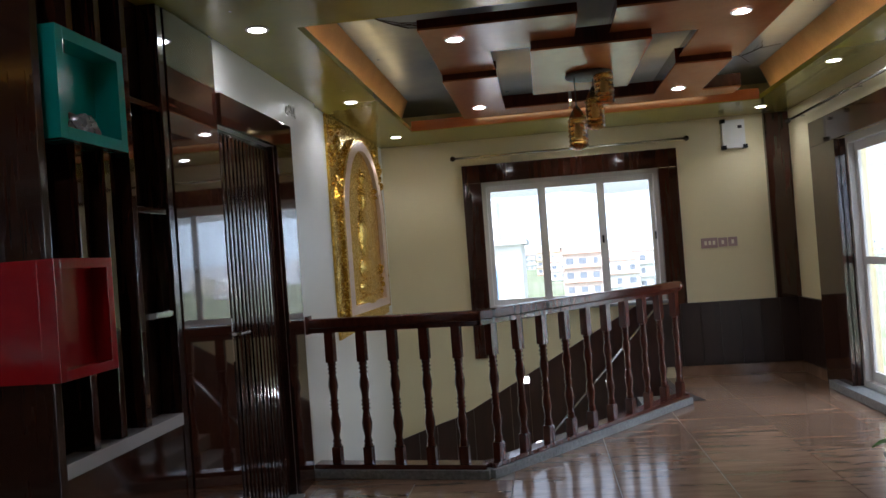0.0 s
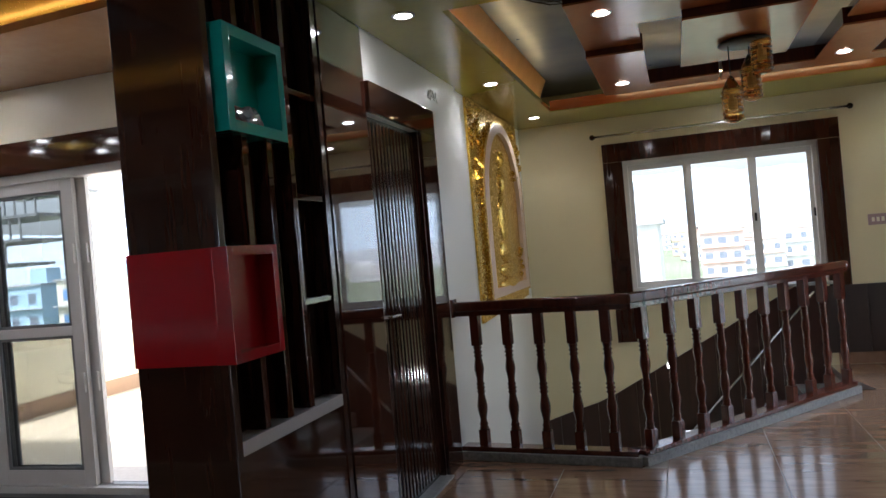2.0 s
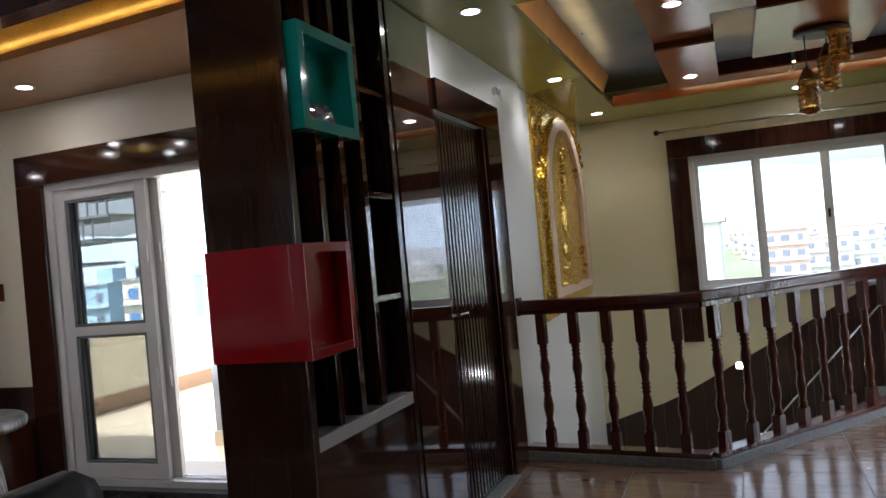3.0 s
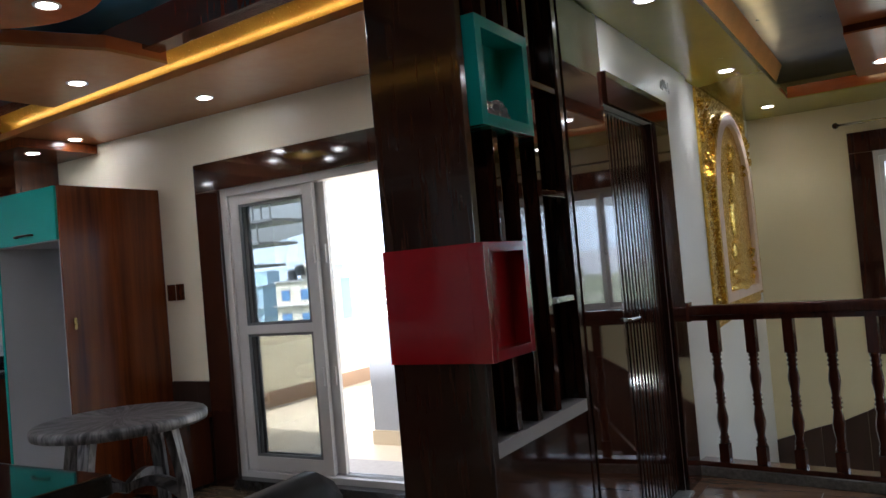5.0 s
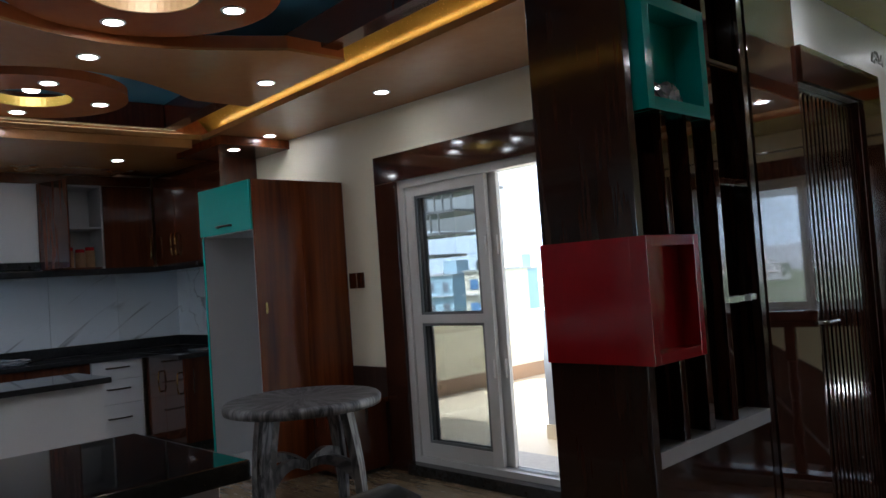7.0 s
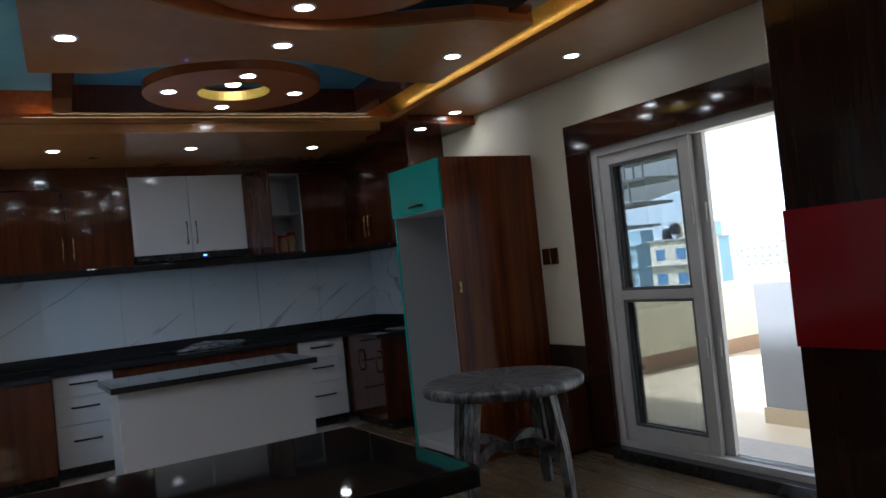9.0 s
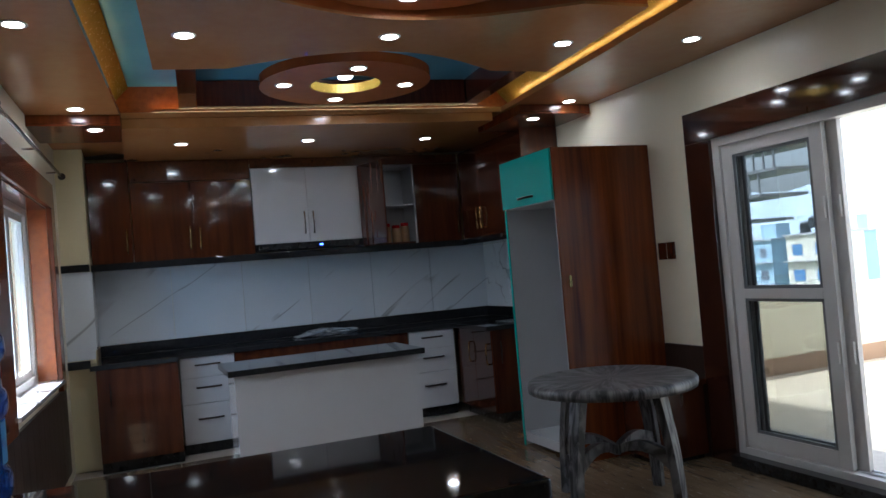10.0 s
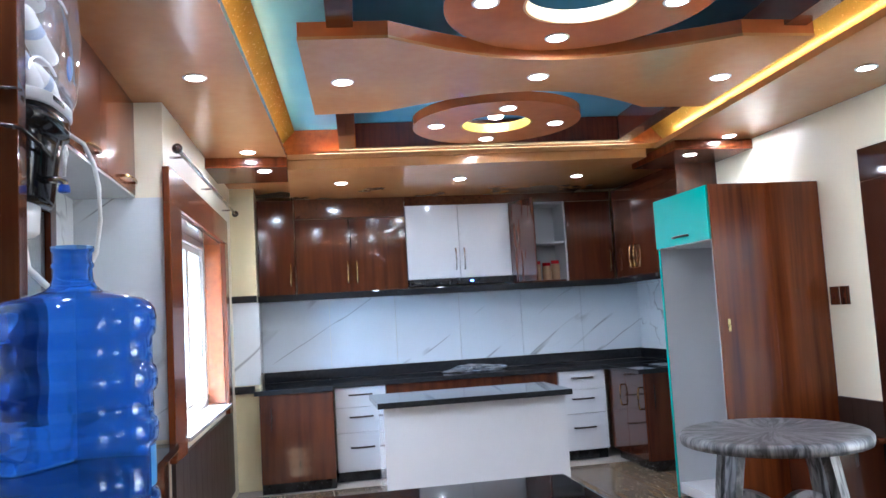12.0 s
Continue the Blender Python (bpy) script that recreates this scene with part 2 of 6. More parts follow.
def tube(points, radius, segments=8):
    """A round bar or cable through the points."""
    bm = bmesh.new()
    pts = [Vector(p) for p in points]
    rings = []
    for i, p in enumerate(pts):
        d = (pts[min(i + 1, len(pts) - 1)] - pts[max(i - 1, 0)]).normalized()
        side = d.cross(Vector((0, 0, 1)))
        side = side.normalized() if side.length > 0.01 else Vector((1, 0, 0))
        up = side.cross(d)
        rings.append([bm.verts.new(p + radius * (math.cos(2 * math.pi * k / segments) * side + math.sin(2 * math.pi * k / segments) * up)) for k in range(segments)])
    for a, b in zip(rings, rings[1:]):
        for k in range(segments):
            bm.faces.new((a[k], a[(k + 1) % segments], b[(k + 1) % segments], b[k]))
    bm.faces.new(rings[0][::-1])
    bm.faces.new(rings[-1])
    bmesh.ops.recalc_face_normals(bm, faces=bm.faces)
    return bm


def oblique(bm, place, turn_z):
    """Turns what lies at the origin about z and sets it down at a place."""
    bm.transform(pose(*place, 0, 0, turn_z))
    return bm


def mesh_of(name, bm, mat, smooth=False):
    data = bpy.data.meshes.new(name)
    bm.to_mesh(data)
    bm.free()
    data.materials.append(mat)
    if smooth:
        for poly in data.polygons:
            poly.use_smooth = True
    return data


def base_of(ob):
    while ob.parent:
        ob = ob.parent
    return Vector(ob.get("base", (0, 0, 0)))


def thing(name, label, category, base=(0, 0, 0), group=""):
    ob = new(name)
    ob.location = base
    ob["base"] = base
    ob.empty_display_size = 0.1
    return tagged(ob, label, category, group)


def part(name, bm, mat, parent, label="", smooth=False):
    """Links a bmesh, given in the world's metres, as one mesh under a thing or a part."""
    bm.transform(Matrix.Translation(-base_of(parent)))
    ob = new(name, mesh_of(name, bm, mat, smooth))
    ob.parent = parent
    return tagged(ob, label)


def solid(name, bm, mat, label, category, group="", smooth=False):
    """A thing of one mesh."""
    return tagged(new(name, mesh_of(name, bm, mat, smooth)), label, category, group)


def structure(name, bm, mat, label, smooth=False):
    return tagged(new(name, mesh_of(name, bm, mat, smooth)), label, name.rstrip("_0123456789").replace("_", " "), "", "structure")


# ---- the shell ----
CEIL = 2.62
TOP = 2.86
structure("floor", boxes((-8.2, -0.41, -0.9, 4.70, -0.12, -0.006), (-0.41, 2.7, -0.9, 4.70, -0.12, -0.006), (1.16, 2.7, 4.70, 8.1, -0.12, -0.006),
                         (-8.2, 2.7, -2.8, -0.9, -0.12, -0.006)), grout, "grouted bed under glossy brown floor tiles")
# the floor beside the slanting edge of the stairwell
structure("floor_corner", slab([(-0.41, 4.70), (1.16, 4.70), (1.16, 6.68)], -0.12, -0.006), grout, "grouted bed under floor tiles beside the stairwell")
structure("wall_north", boxes((-1.82, -0.56, 7.9, 8.12, -2.7, TOP), (1.24, 2.72, 7.9, 8.12, -2.7, TOP), (-0.56, 1.24, 7.9, 8.12, -2.7, 0.78), (-0.56, 1.24, 7.9, 8.12, 2.12, TOP)),
          cream, "cream painted wall with a window over the stairs")
structure("wall_west_hall", boxes((-1.75, -1.55, 4.46, 5.42, -2.7, TOP), (-1.75, -1.55, 3.62, 4.46, 2.12, TOP), (-1.75, -1.55, 3.62, 3.65, 0, 2.12), (-1.78, -1.58, 5.42, 7.9, -2.7, TOP)),
          white_wall, "glossy white painted wall beside the stairwell")
structure("wall_east", boxes((2.5, 2.72, 6.66, 7.9, -0.1, TOP), (2.5, 2.72, 4.5, 6.66, 2.12, TOP), (2.5, 2.72, -2.8, 4.5, -0.1, TOP)), cream, "cream painted wall with a glazed balcony door")
structure("wall_south_hall", boxes((-1.4, 2.72, -3.0, -2.8, -0.1, TOP), (-1.6, -1.4, -3.0, -0.9, -0.1, TOP)), pale, "pale cream wall behind the hall")
structure("wall_north_kitchen", boxes((-8.2, -4.46, 3.84, 4.06, -0.1, TOP), (-2.6, -1.75, 3.84, 4.06, -0.1, TOP), (-4.46, -2.6, 3.84, 4.06, 2.09, TOP), (-4.46, -2.6, 3.84, 4.06, -0.1, 0.06)),
          pale, "pale cream kitchen wall with a terrace door")
structure("wall_west_kitchen", boxes((-8.22, -8.0, -0.4, 3.84, -0.1, TOP)), pale, "pale cream wall behind the kitchen cabinets")
def beside_window(bm):
    """The kitchen's window wall runs slightly askew from the corner of the recess."""
    bm.transform(WINDOW_TURN)
    return bm


WINDOW_TURN = Matrix.Translation((-4.72, -0.293, 0)) @ Matrix.Rotation(radians(-2.2), 4, "Z") @ Matrix.Translation((4.72, 0.293, 0))
structure("wall_south_kitchen", boxes((-4.72, -1.4, -0.95, -0.75, -0.1, TOP), (-4.92, -4.72, -0.95, -0.60, -0.1, TOP)), pale, "pale cream wall of the kitchen recess")
structure("wall_window_kitchen", beside_window(boxes((-8.1, -6.80, -0.593, -0.293, -0.1, TOP), (-5.0, -4.72, -0.593, -0.293, -0.1, TOP), (-6.80, -5.0, -0.593, -0.293, -0.1, 0.82), (-6.80, -5.0, -0.593, -0.293, 2.08, TOP))),
          pale, "pale cream kitchen wall round a window")
structure("pier", boxes((-7.9, -7.45, -0.293, 0.02, 0, CEIL)), cream, "narrow cream painted pier beside the kitchen window")

# stairwell below the floor
structure("wall_stairwell", boxes((-1.62, -0.41, 4.62, 4.72, -2.7, -0.12), (1.16, 1.26, 6.68, 7.9, -2.7, -0.12)), cream, "cream wall of the stairwell below the floor")
well = oblique(boxes((0, 2.53, -0.1, 0.0, -2.7, -0.12)), (-0.41, 4.70, 0), math.degrees(math.atan2(1.98, 1.57)))
structure("wall_stairwell_slant", well, cream, "cream slanting wall of the stairwell")
structure("floor_below", boxes((-1.82, 1.26, 4.6, 8.1, -2.8, -2.7)), granite, "grey stone landing below the stairs")

# ceilings
HX0, HX1, HY0, HY1 = -1.10, 2.02, 3.65, 7.05
structure("ceiling_hall", boxes((-1.75, HX0, -2.8, 7.9, 2.56, 2.60), (HX1, 2.5, -2.8, 7.9, 2.56, 2.60), (HX0, HX1, -2.8, HY0, 2.56, 2.60), (HX0, HX1, HY1, 7.9, 2.56, 2.60)),
          olive, "olive pearl painted dropped ceiling border")
structure("ceiling_recess_hall", boxes((-1.75, 2.5, -2.8, 7.9, TOP, TOP + 0.1)), sky_paint, "ceiling recess painted as a clouded blue sky")
structure("trim_hall_cove", boxes((HX0, HX1, HY0, HY0 + 0.012, 2.566, 2.66), (HX0, HX1, HY1 - 0.012, HY1, 2.566, 2.66)),
          orange_wood, "orange lacquered cove lip round the ceiling recess")
KX0, KX1, KY0, KY1 = -6.16, -2.38, 0.20, 3.05


def askew(bm):
    """The kitchen's ceiling recess lies slightly turned against the walls."""
    bm.transform(Matrix.Translation((-4.3, 1.65, 0)) @ Matrix.Rotation(radians(-4.2), 4, "Z") @ Matrix.Translation((4.3, -1.65, 0)))
    return bm


def askew_at(x, y):
    q = Matrix.Rotation(radians(-4.2), 2) @ Vector((x + 4.3, y - 1.65))
    return q.x - 4.3, q.y + 1.65


structure("ceiling_kitchen", slab([(-8.0, -0.95), (-1.75, -0.95), (-1.75, 3.84), (-8.0, 3.84)], CEIL, 2.66,
                                  [askew_at(KX0, KY0), askew_at(KX1, KY0), askew_at(KX1, KY1), askew_at(KX0, KY1)]), soffit_orange, "marbled orange dropped ceiling border")
structure("ceiling_recess_kitchen", boxes((-8.0, -1.75, -0.95, 3.84, TOP, TOP + 0.1)), blue_paint, "turquoise painted ceiling recess")
structure("trim_kitchen_cove", askew(boxes((KX0 - 0.014, KX0 - 0.002, KY0 + 0.002, KY1 - 0.002, 2.662, 2.688), (KX1 + 0.002, KX1 + 0.014, KY0 + 0.002, KY1 - 0.002, 2.662, 2.688), (KX0 - 0.08, KX0 - 0.06, KY0 - 0.1, KY1 + 0.1, 2.661, 2.858), (KX1 + 0.06, KX1 + 0.08, KY0 - 0.1, KY1 + 0.1, 2.661, 2.858))), orange_wood, "orange lacquered cove lip of the kitchen ceiling")


def cove(name, rows, mat, label, turned=False):
    """Sloping strips that rise from the border's edge to the recess."""
    bm = bmesh.new()
    for a, b, c, d in rows:
        bm.faces.new([bm.verts.new(p) for p in (a, b, c, d)])
    bmesh.ops.solidify(bm, geom=bm.faces[:], thickness=0.01)
    return structure(name, askew(bm) if turned else bm, mat, label)


IN, HI, BACK = 0.055, 2.852, 0.12
cove("trim_gold_cove", [((KX0 - 0.1, KY0 - BACK, 2.668), (KX1 + 0.1, KY0 - BACK, 2.668), (KX1 + 0.1, KY0 + IN, HI), (KX0 - 0.1, KY0 + IN, HI)),
                        ((KX0 - 0.1, KY1 + BACK, 2.668), (KX1 + 0.1, KY1 + BACK, 2.668), (KX1 + 0.1, KY1 - IN, HI), (KX0 - 0.1, KY1 - IN, HI))], cove_gold, "shiny gold painted cove of the kitchen ceiling", True)
cove("trim_peach_cove", [((HX0 - BACK, HY0, 2.61), (HX0 - BACK, HY1, 2.61), (HX0 - 0.02, HY1, HI), (HX0 - 0.02, HY0, HI)),
                         ((HX1 + BACK, HY0, 2.61), (HX1 + BACK, HY1, 2.61), (HX1 + 0.02, HY1, HI), (HX1 + 0.02, HY0, HI))], cove_peach, "peach painted cove of the hall ceiling")


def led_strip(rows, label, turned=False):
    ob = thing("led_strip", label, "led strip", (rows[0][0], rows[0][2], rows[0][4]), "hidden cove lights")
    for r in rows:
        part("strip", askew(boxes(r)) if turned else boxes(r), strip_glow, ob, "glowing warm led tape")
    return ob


# the tapes themselves are unseen, added to give the coves and lips their glow
led_strip([(-6.05, -2.48, KY0 - 0.040, KY0 - 0.028, 2.661, 2.667), (-6.05, -2.48, KY1 + 0.028, KY1 + 0.040, 2.661, 2.667)], "unseen warm led tape added behind the kitchen ceiling border", True)
led_strip([(KX0 - 0.036, KX0 - 0.024, 0.40, 2.90, 2.661, 2.667), (KX1 + 0.024, KX1 + 0.036, 0.40, 2.90, 2.661, 2.667)], "unseen warm led tape added at the ends of the kitchen recess", True)
led_strip([(HX0 - 0.040, HX0 - 0.028, 3.75, 6.95, 2.601, 2.607), (HX1 + 0.028, HX1 + 0.040, 3.75, 6.95, 2.601, 2.607)], "unseen warm led tape added behind the hall ceiling border")
led_strip([(-0.5, 1.6, 6.78, 6.792, 2.6605, 2.6665)], "unseen warm led tape added near the hall ceiling boards")

# ---- ceiling lamps ----


def downlight(x, y, z, power=0.95, group="round ceiling spotlights"):
    ob = thing("downlight", "round recessed white ceiling spotlight, switched on", "ceiling light", (x, y, z), group)
    part("rim", spin([(0.042, -0.004), (0.056, -0.004), (0.058, 0.0), (0.042, 0.0)], (x, y, z), 20, False), white_plastic, ob)
    part("diffuser", spin([(0.043, -0.003), (0.043, -0.001)], (x, y, z), 20), lamp_white, ob, "glowing white diffuser")
    lamp = new("spot", bpy.data.lights.new("spot", "SPOT"))
    lamp.data.energy, lamp.data.spot_size, lamp.data.spot_blend, lamp.data.shadow_soft_size = power, radians(124), 0.45, 0.04
    lamp.data.color = (1.0, 0.97, 0.95)
    lamp.location = (x, y, z - 0.012)
    return ob


HALL_SPOTS = [(-1.29, 1.74), (-1.29, -0.13), (-1.29, 3.61), (-1.29, 5.48), (-1.29, 7.25), (2.16, 5.7), (2.14, 7.45), (0.45, 7.45)]
for x, y in HALL_SPOTS:
    downlight(x, y, 2.56, 0.14 if y < 2 else 1.25)
for x, y in [(-0.38, 4.29), (-0.39, 6.10), (1.16, 6.10), (1.20, 4.35)]:
    downlight(x, y, 2.598 if y < 5 else 2.546)
for x, y in [(-4.30, -0.07), (-5.965, 0.07), (-4.11, 3.465), (-5.675, 3.585), (-2.6, 3.40), (-2.4, -0.2)]:
    downlight(x, y, CEIL, 0.40 if x < -5 else 1.1 if y > 3 else 0.45)


# ---- hall: ceiling boards ----
def ceiling_board(rows, label):
    ob = thing("ceiling_board", label, "ceiling board", (rows[0][0], rows[0][2], rows[0][4]), "boards of the hall ceiling")
    for r in rows:
        x0, x1, y0, y1, z0, z1 = r
        part("underside", boxes((x0, x1, y0, y1, z0, z0 + 0.012), bevel=0.002), panel_brown, ob)
        part("edge", boxes((x0 + 0.002, x1 - 0.002, y0 + 0.002, y1 - 0.002, z0 + 0.012, z1)), redwood, ob, "dark red-brown lacquered edge")
    return ob


ceiling_board([(-0.56, 0.30, 4.06, 4.64, 2.600, 2.66), (-0.56, -0.20, 4.64, 5.25, 2.600, 2.66)], "glossy brown board hung under the painted ceiling recess")
ceiling_board([(-0.56, -0.19, 5.11, 6.29, 2.548, 2.66), (-0.56, 0.33, 6.29, 6.56, 2.548, 2.66)], "glossy brown corner board hung near the window")
ceiling_board([(0.04, 0.74, 4.50, 5.78, 2.540, 2.65)], "glossy brown central board that carries the chandelier")
ceiling_board([(0.50, 1.45, 4.04, 4.64, 2.600, 2.66), (1.03, 1.45, 4.64, 5.43, 2.600, 2.66)], "glossy brown board hung on the balcony side")
ceiling_board([(1.00, 1.37, 5.28, 6.29, 2.548, 2.66), (0.35, 1.68, 6.29, 6.56, 2.550, 2.66)], "glossy brown corner board with a spotlight")
def painted_tree(x, y, heading, seed, reach=0.55):
    """A bare tree painted on the ceiling: a crooked stem with forking twigs, as thin raised strokes of paint."""
    r = random.Random(seed)
    ob = thing("painted_branches", "bare dark tree branches painted on the ceiling", "ceiling painting", (x, y, 2.857))

    def stroke(px, py, a, length, radius, depth):
        pts = [(px, py, 2.8585)]
        for k in range(4):
            a += 0.5 * (r.random() - 0.5)
            px, py = px + length / 4 * math.cos(a), py + length / 4 * math.sin(a)
            pts.append((px, py, 2.8585))
            if depth and k > 0:
                stroke(px, py, a + r.choice((-0.7, 0.7)), length * 0.55, radius * 0.6, depth - 1)
        part("branch", tube(pts, radius, 5), branch_paint, ob)

    stroke(x, y, heading, reach, 0.006, 2)
    return ob


branch_paint = material("dark_branch_paint", (0.05, 0.03, 0.03), 0.6)
painted_tree(1.90, 6.85, radians(-110), 3)
painted_tree(-0.98, 4.35, radians(60), 5)
painted_tree(1.88, 5.2, radians(-100), 8, 0.4)


def chandelier(x, y):
    ob = thing("chandelier", "bronze chandelier with three amber cut-glass pendants", "chandelier", (x, y, 2.57))
    part("ceiling_plate", spin([(0.05, 2.540), (0.155, 2.532), (0.16, 2.52), (0.15, 2.51), (0.02, 2.51)], (x, y, 0), 28), material("aged_bronze", (0.035, 0.020, 0.012), 0.5, 0.2, (0.05, 0.03, 0.018), 12), ob, "round dark bronze plate", True)
    for dx, dy, low in ((-0.10, -0.03, 2.02), (0.03, 0.07, 2.16), (0.09, -0.05, 2.30)):
        px, py = x + dx, y + dy
        pend = part("pendant", spin([(0.012, low + 0.30), (0.03, low + 0.27), (0.055, low + 0.22), (0.058, low + 0.20), (0.03, low + 0.205)], (px, py, 0), 18), brass, ob, "brass pendant cap", True)
        part("cord", tube([(px, py, low + 0.29), (px, py, 2.515)], 0.004, 6), dark_metal, pend)
        prof = [(0.02, low)]
        for i in range(6):
            z = low + 0.02 + i * 0.033
            prof += [(0.062, z), (0.068, z + 0.012), (0.060, z + 0.024)]
        part("shade", spin(prof + [(0.03, low + 0.22)], (px, py, 0), 14), amber_glass, pend, "ribbed amber glass shade")
        part("bulb", spin([(0.008, low + 0.08), (0.02, low + 0.10), (0.02, low + 0.14), (0.008, low + 0.18)], (px, py, 0), 10), white_plastic, pend, "unlit white bulb")
    return ob


chandelier(0.42, 5.22)


# ---- hall: windows and doors ----
def window_unit(name, x0, x1, z0, z1, y, splits, label, glass):
    """A sliding window in a wall that faces -y: an outer frame and a framed pane for each sash."""
    ob = thing(name, label, "window", (x0, y, z0))
    t = 0.05
    part("window_frame", boxes((x0, x1, y + 0.03, y + 0.13, z0, z0 + t), (x0, x1, y + 0.03, y + 0.13, z1 - t, z1), (x0, x0 + t, y + 0.03, y + 0.13, z0 + t, z1 - t), (x1 - t, x1, y + 0.03, y + 0.13, z0 + t, z1 - t), bevel=0.004), upvc, ob)
    edges = [x0 + t] + splits + [x1 - t]
    for i, (a, b) in enumerate(zip(edges, edges[1:])):
        yy = y + (0.05 if i % 2 else 0.085)
        s = 0.055
        sash = part("sash", boxes((a - 0.015, b + 0.015, yy, yy + 0.03, z0 + t, z0 + t + s), (a - 0.015, b + 0.015, yy, yy + 0.03, z1 - t - s, z1 - t), (a - 0.015, a - 0.015 + s, yy, yy + 0.03, z0 + t + s, z1 - t - s), (b + 0.015 - s, b + 0.015, yy, yy + 0.03, z0 + t + s, z1 - t - s), bevel=0.003), upvc, ob)
        p = part("pane", boxes((a + s - 0.02, b - s + 0.02, yy + 0.012, yy + 0.017, z0 + t + s - 0.005, z1 - t - s + 0.005)), glass, sash)
        p.visible_shadow = False
        part("latch", boxes((b - 0.016, b + 0.004, yy - 0.02, yy, z0 + 0.62, z0 + 0.70), bevel=0.003), black_plastic, sash)
    return tagged(ob, kind="structure")


window_unit("window_1", -0.56, 1.24, 0.78, 2.12, 7.93, [0.06, 0.66], "white three-light sliding window above the stairs", hall_glass)
trim = thing("window_trim", "glossy dark brown laminated surround of the window", "window trim", (-0.74, 7.87, 0.72))
part("head", boxes((-0.74, 1.42, 7.865, 7.9, 2.11, 2.295), bevel=0.003), trim_brown, trim)
part("jamb", boxes((-0.74, -0.55, 7.865, 7.9, 0.30, 2.108), bevel=0.003), trim_brown, trim)
part("jamb", boxes((1.23, 1.42, 7.865, 7.9, 0.738, 2.108), bevel=0.003), trim_brown, trim)
part("lining", boxes((1.232, 1.242, 7.9, 8.0, 0.79, 2.10)), trim_brown, trim)
part("sill", boxes((-0.60, 1.30, 7.82, 7.96, 0.755, 0.785), bevel=0.004), granite, trim, "pale stone window sill")


def rod_between(a, b, z, out, label):
    """A curtain rod along a wall from a to b, standing off it by out."""
    rod = thing("curtain_rod", label, "curtain rod", (a[0], a[1], z), "curtain rods")
    d = Vector((out[0], out[1], 0))
    p0, p1 = Vector((a[0], a[1], z)) + d, Vector((b[0], b[1], z)) + d
    part("pole", tube([p0, p1], 0.012, 10), steel, rod, "", True)
    for p, q in ((p0, (p0 - p1).normalized()), (p1, (p1 - p0).normalized())):
        bm = bmesh.new()
        bmesh.ops.create_uvsphere(bm, u_segments=14, v_segments=9, radius=0.028)
        bm.transform(Matrix.Translation(p + q * 0.02))
        part("finial", bm, dark, rod, "dark wooden ball end", True)
    for k in (0.08, 0.5, 0.92):
        p = p0.lerp(p1, k)
        part("bracket", tube([p - d, p], 0.007, 8), steel, rod)
    return rod


rod_between((-0.80, 7.9), (1.50, 7.9), 2.375, (0, -0.07), "steel curtain rod with ball ends over the stair window")
rod_between((2.5, 7.62), (2.5, 4.6), 2.43, (-0.07, 0), "steel curtain rod with ball ends over the balcony door")

# balcony door in the east wall
balcony = tagged(thing("door_2", "white glazed sliding balcony door with a mid rail", "door", (2.55, 4.5, 0)), kind="structure")
part("door_frame", boxes((2.55, 2.65, 6.60, 6.66, 0.06, 2.12), (2.55, 2.65, 4.5, 4.56, 0.06, 2.12), (2.55, 2.65, 4.56, 6.60, 2.06, 2.12), (2.55, 2.65, 4.56, 6.60, 0.06, 0.12), bevel=0.004), upvc, balcony)
for y0, y1, x in ((5.55, 6.60, 2.60), (4.56, 5.58, 2.565)):
    leaf = part("sash", boxes((x, x + 0.03, y0, y0 + 0.06, 0.12, 2.06), (x, x + 0.03, y1 - 0.06, y1, 0.12, 2.06), (x, x + 0.03, y0 + 0.06, y1 - 0.06, 0.12, 0.20), (x, x + 0.03, y0 + 0.06, y1 - 0.06, 1.99, 2.06), (x, x + 0.03, y0 + 0.06, y1 - 0.06, 1.07, 1.13), bevel=0.003), upvc, balcony)
    for z0, z1 in ((0.20, 1.07), (1.13, 1.99)):
        p = part("pane", boxes((x + 0.012, x + 0.017, y0 + 0.06, y1 - 0.06, z0, z1)), pane_glass, leaf)
        p.visible_shadow = False
trim2 = thing("door_trim", "glossy dark brown laminated surround of the balcony door", "door trim", (2.46, 7.22, 0))
part("head", boxes((2.465, 2.5, 4.3, 7.22, 2.11, 2.33), bevel=0.003), trim_brown, trim2)
part("jamb", boxes((2.465, 2.5, 6.65, 7.22, 0.0, 2.108), bevel=0.003), trim_brown, trim2)
part("lining", boxes((2.502, 2.549, 6.638, 6.659, 0.072, 2.108)), trim_brown, trim2)
part("threshold", boxes((2.40, 2.70, 4.5, 7.0, 0.0, 0.07), bevel=0.006), granite, trim2, "grey granite step under the door")

# wall boards of the hall
board = thing("wainscot", "dark walnut panelling along the lower wall", "wall panelling", (1.16, 7.88, 0))
for i in range(7):
    x = 1.16 + i * 0.19
    part("plank", boxes((x, x + 0.188, 7.875, 7.9, 0.11, 0.737), bevel=0.002), walnut, board)
for i in range(4):
    y = 7.23 + i * 0.165
    part("plank", boxes((2.475, 2.5, y, y + 0.163, 0.11, 0.737), bevel=0.002), walnut, board)
structure("baseboard", boxes((1.26, 2.49, 7.885, 7.9, 0.0, 0.108), (2.485, 2.5, 7.22, 7.885, 0.0, 0.108)), tile_wood, "brown tile skirting along the wall")
solid("pilaster", boxes((2.27, 2.498, 7.84, 7.899, 0.74, 2.555), bevel=0.003), trim_brown, "glossy dark brown laminated corner pilaster", "pilaster")

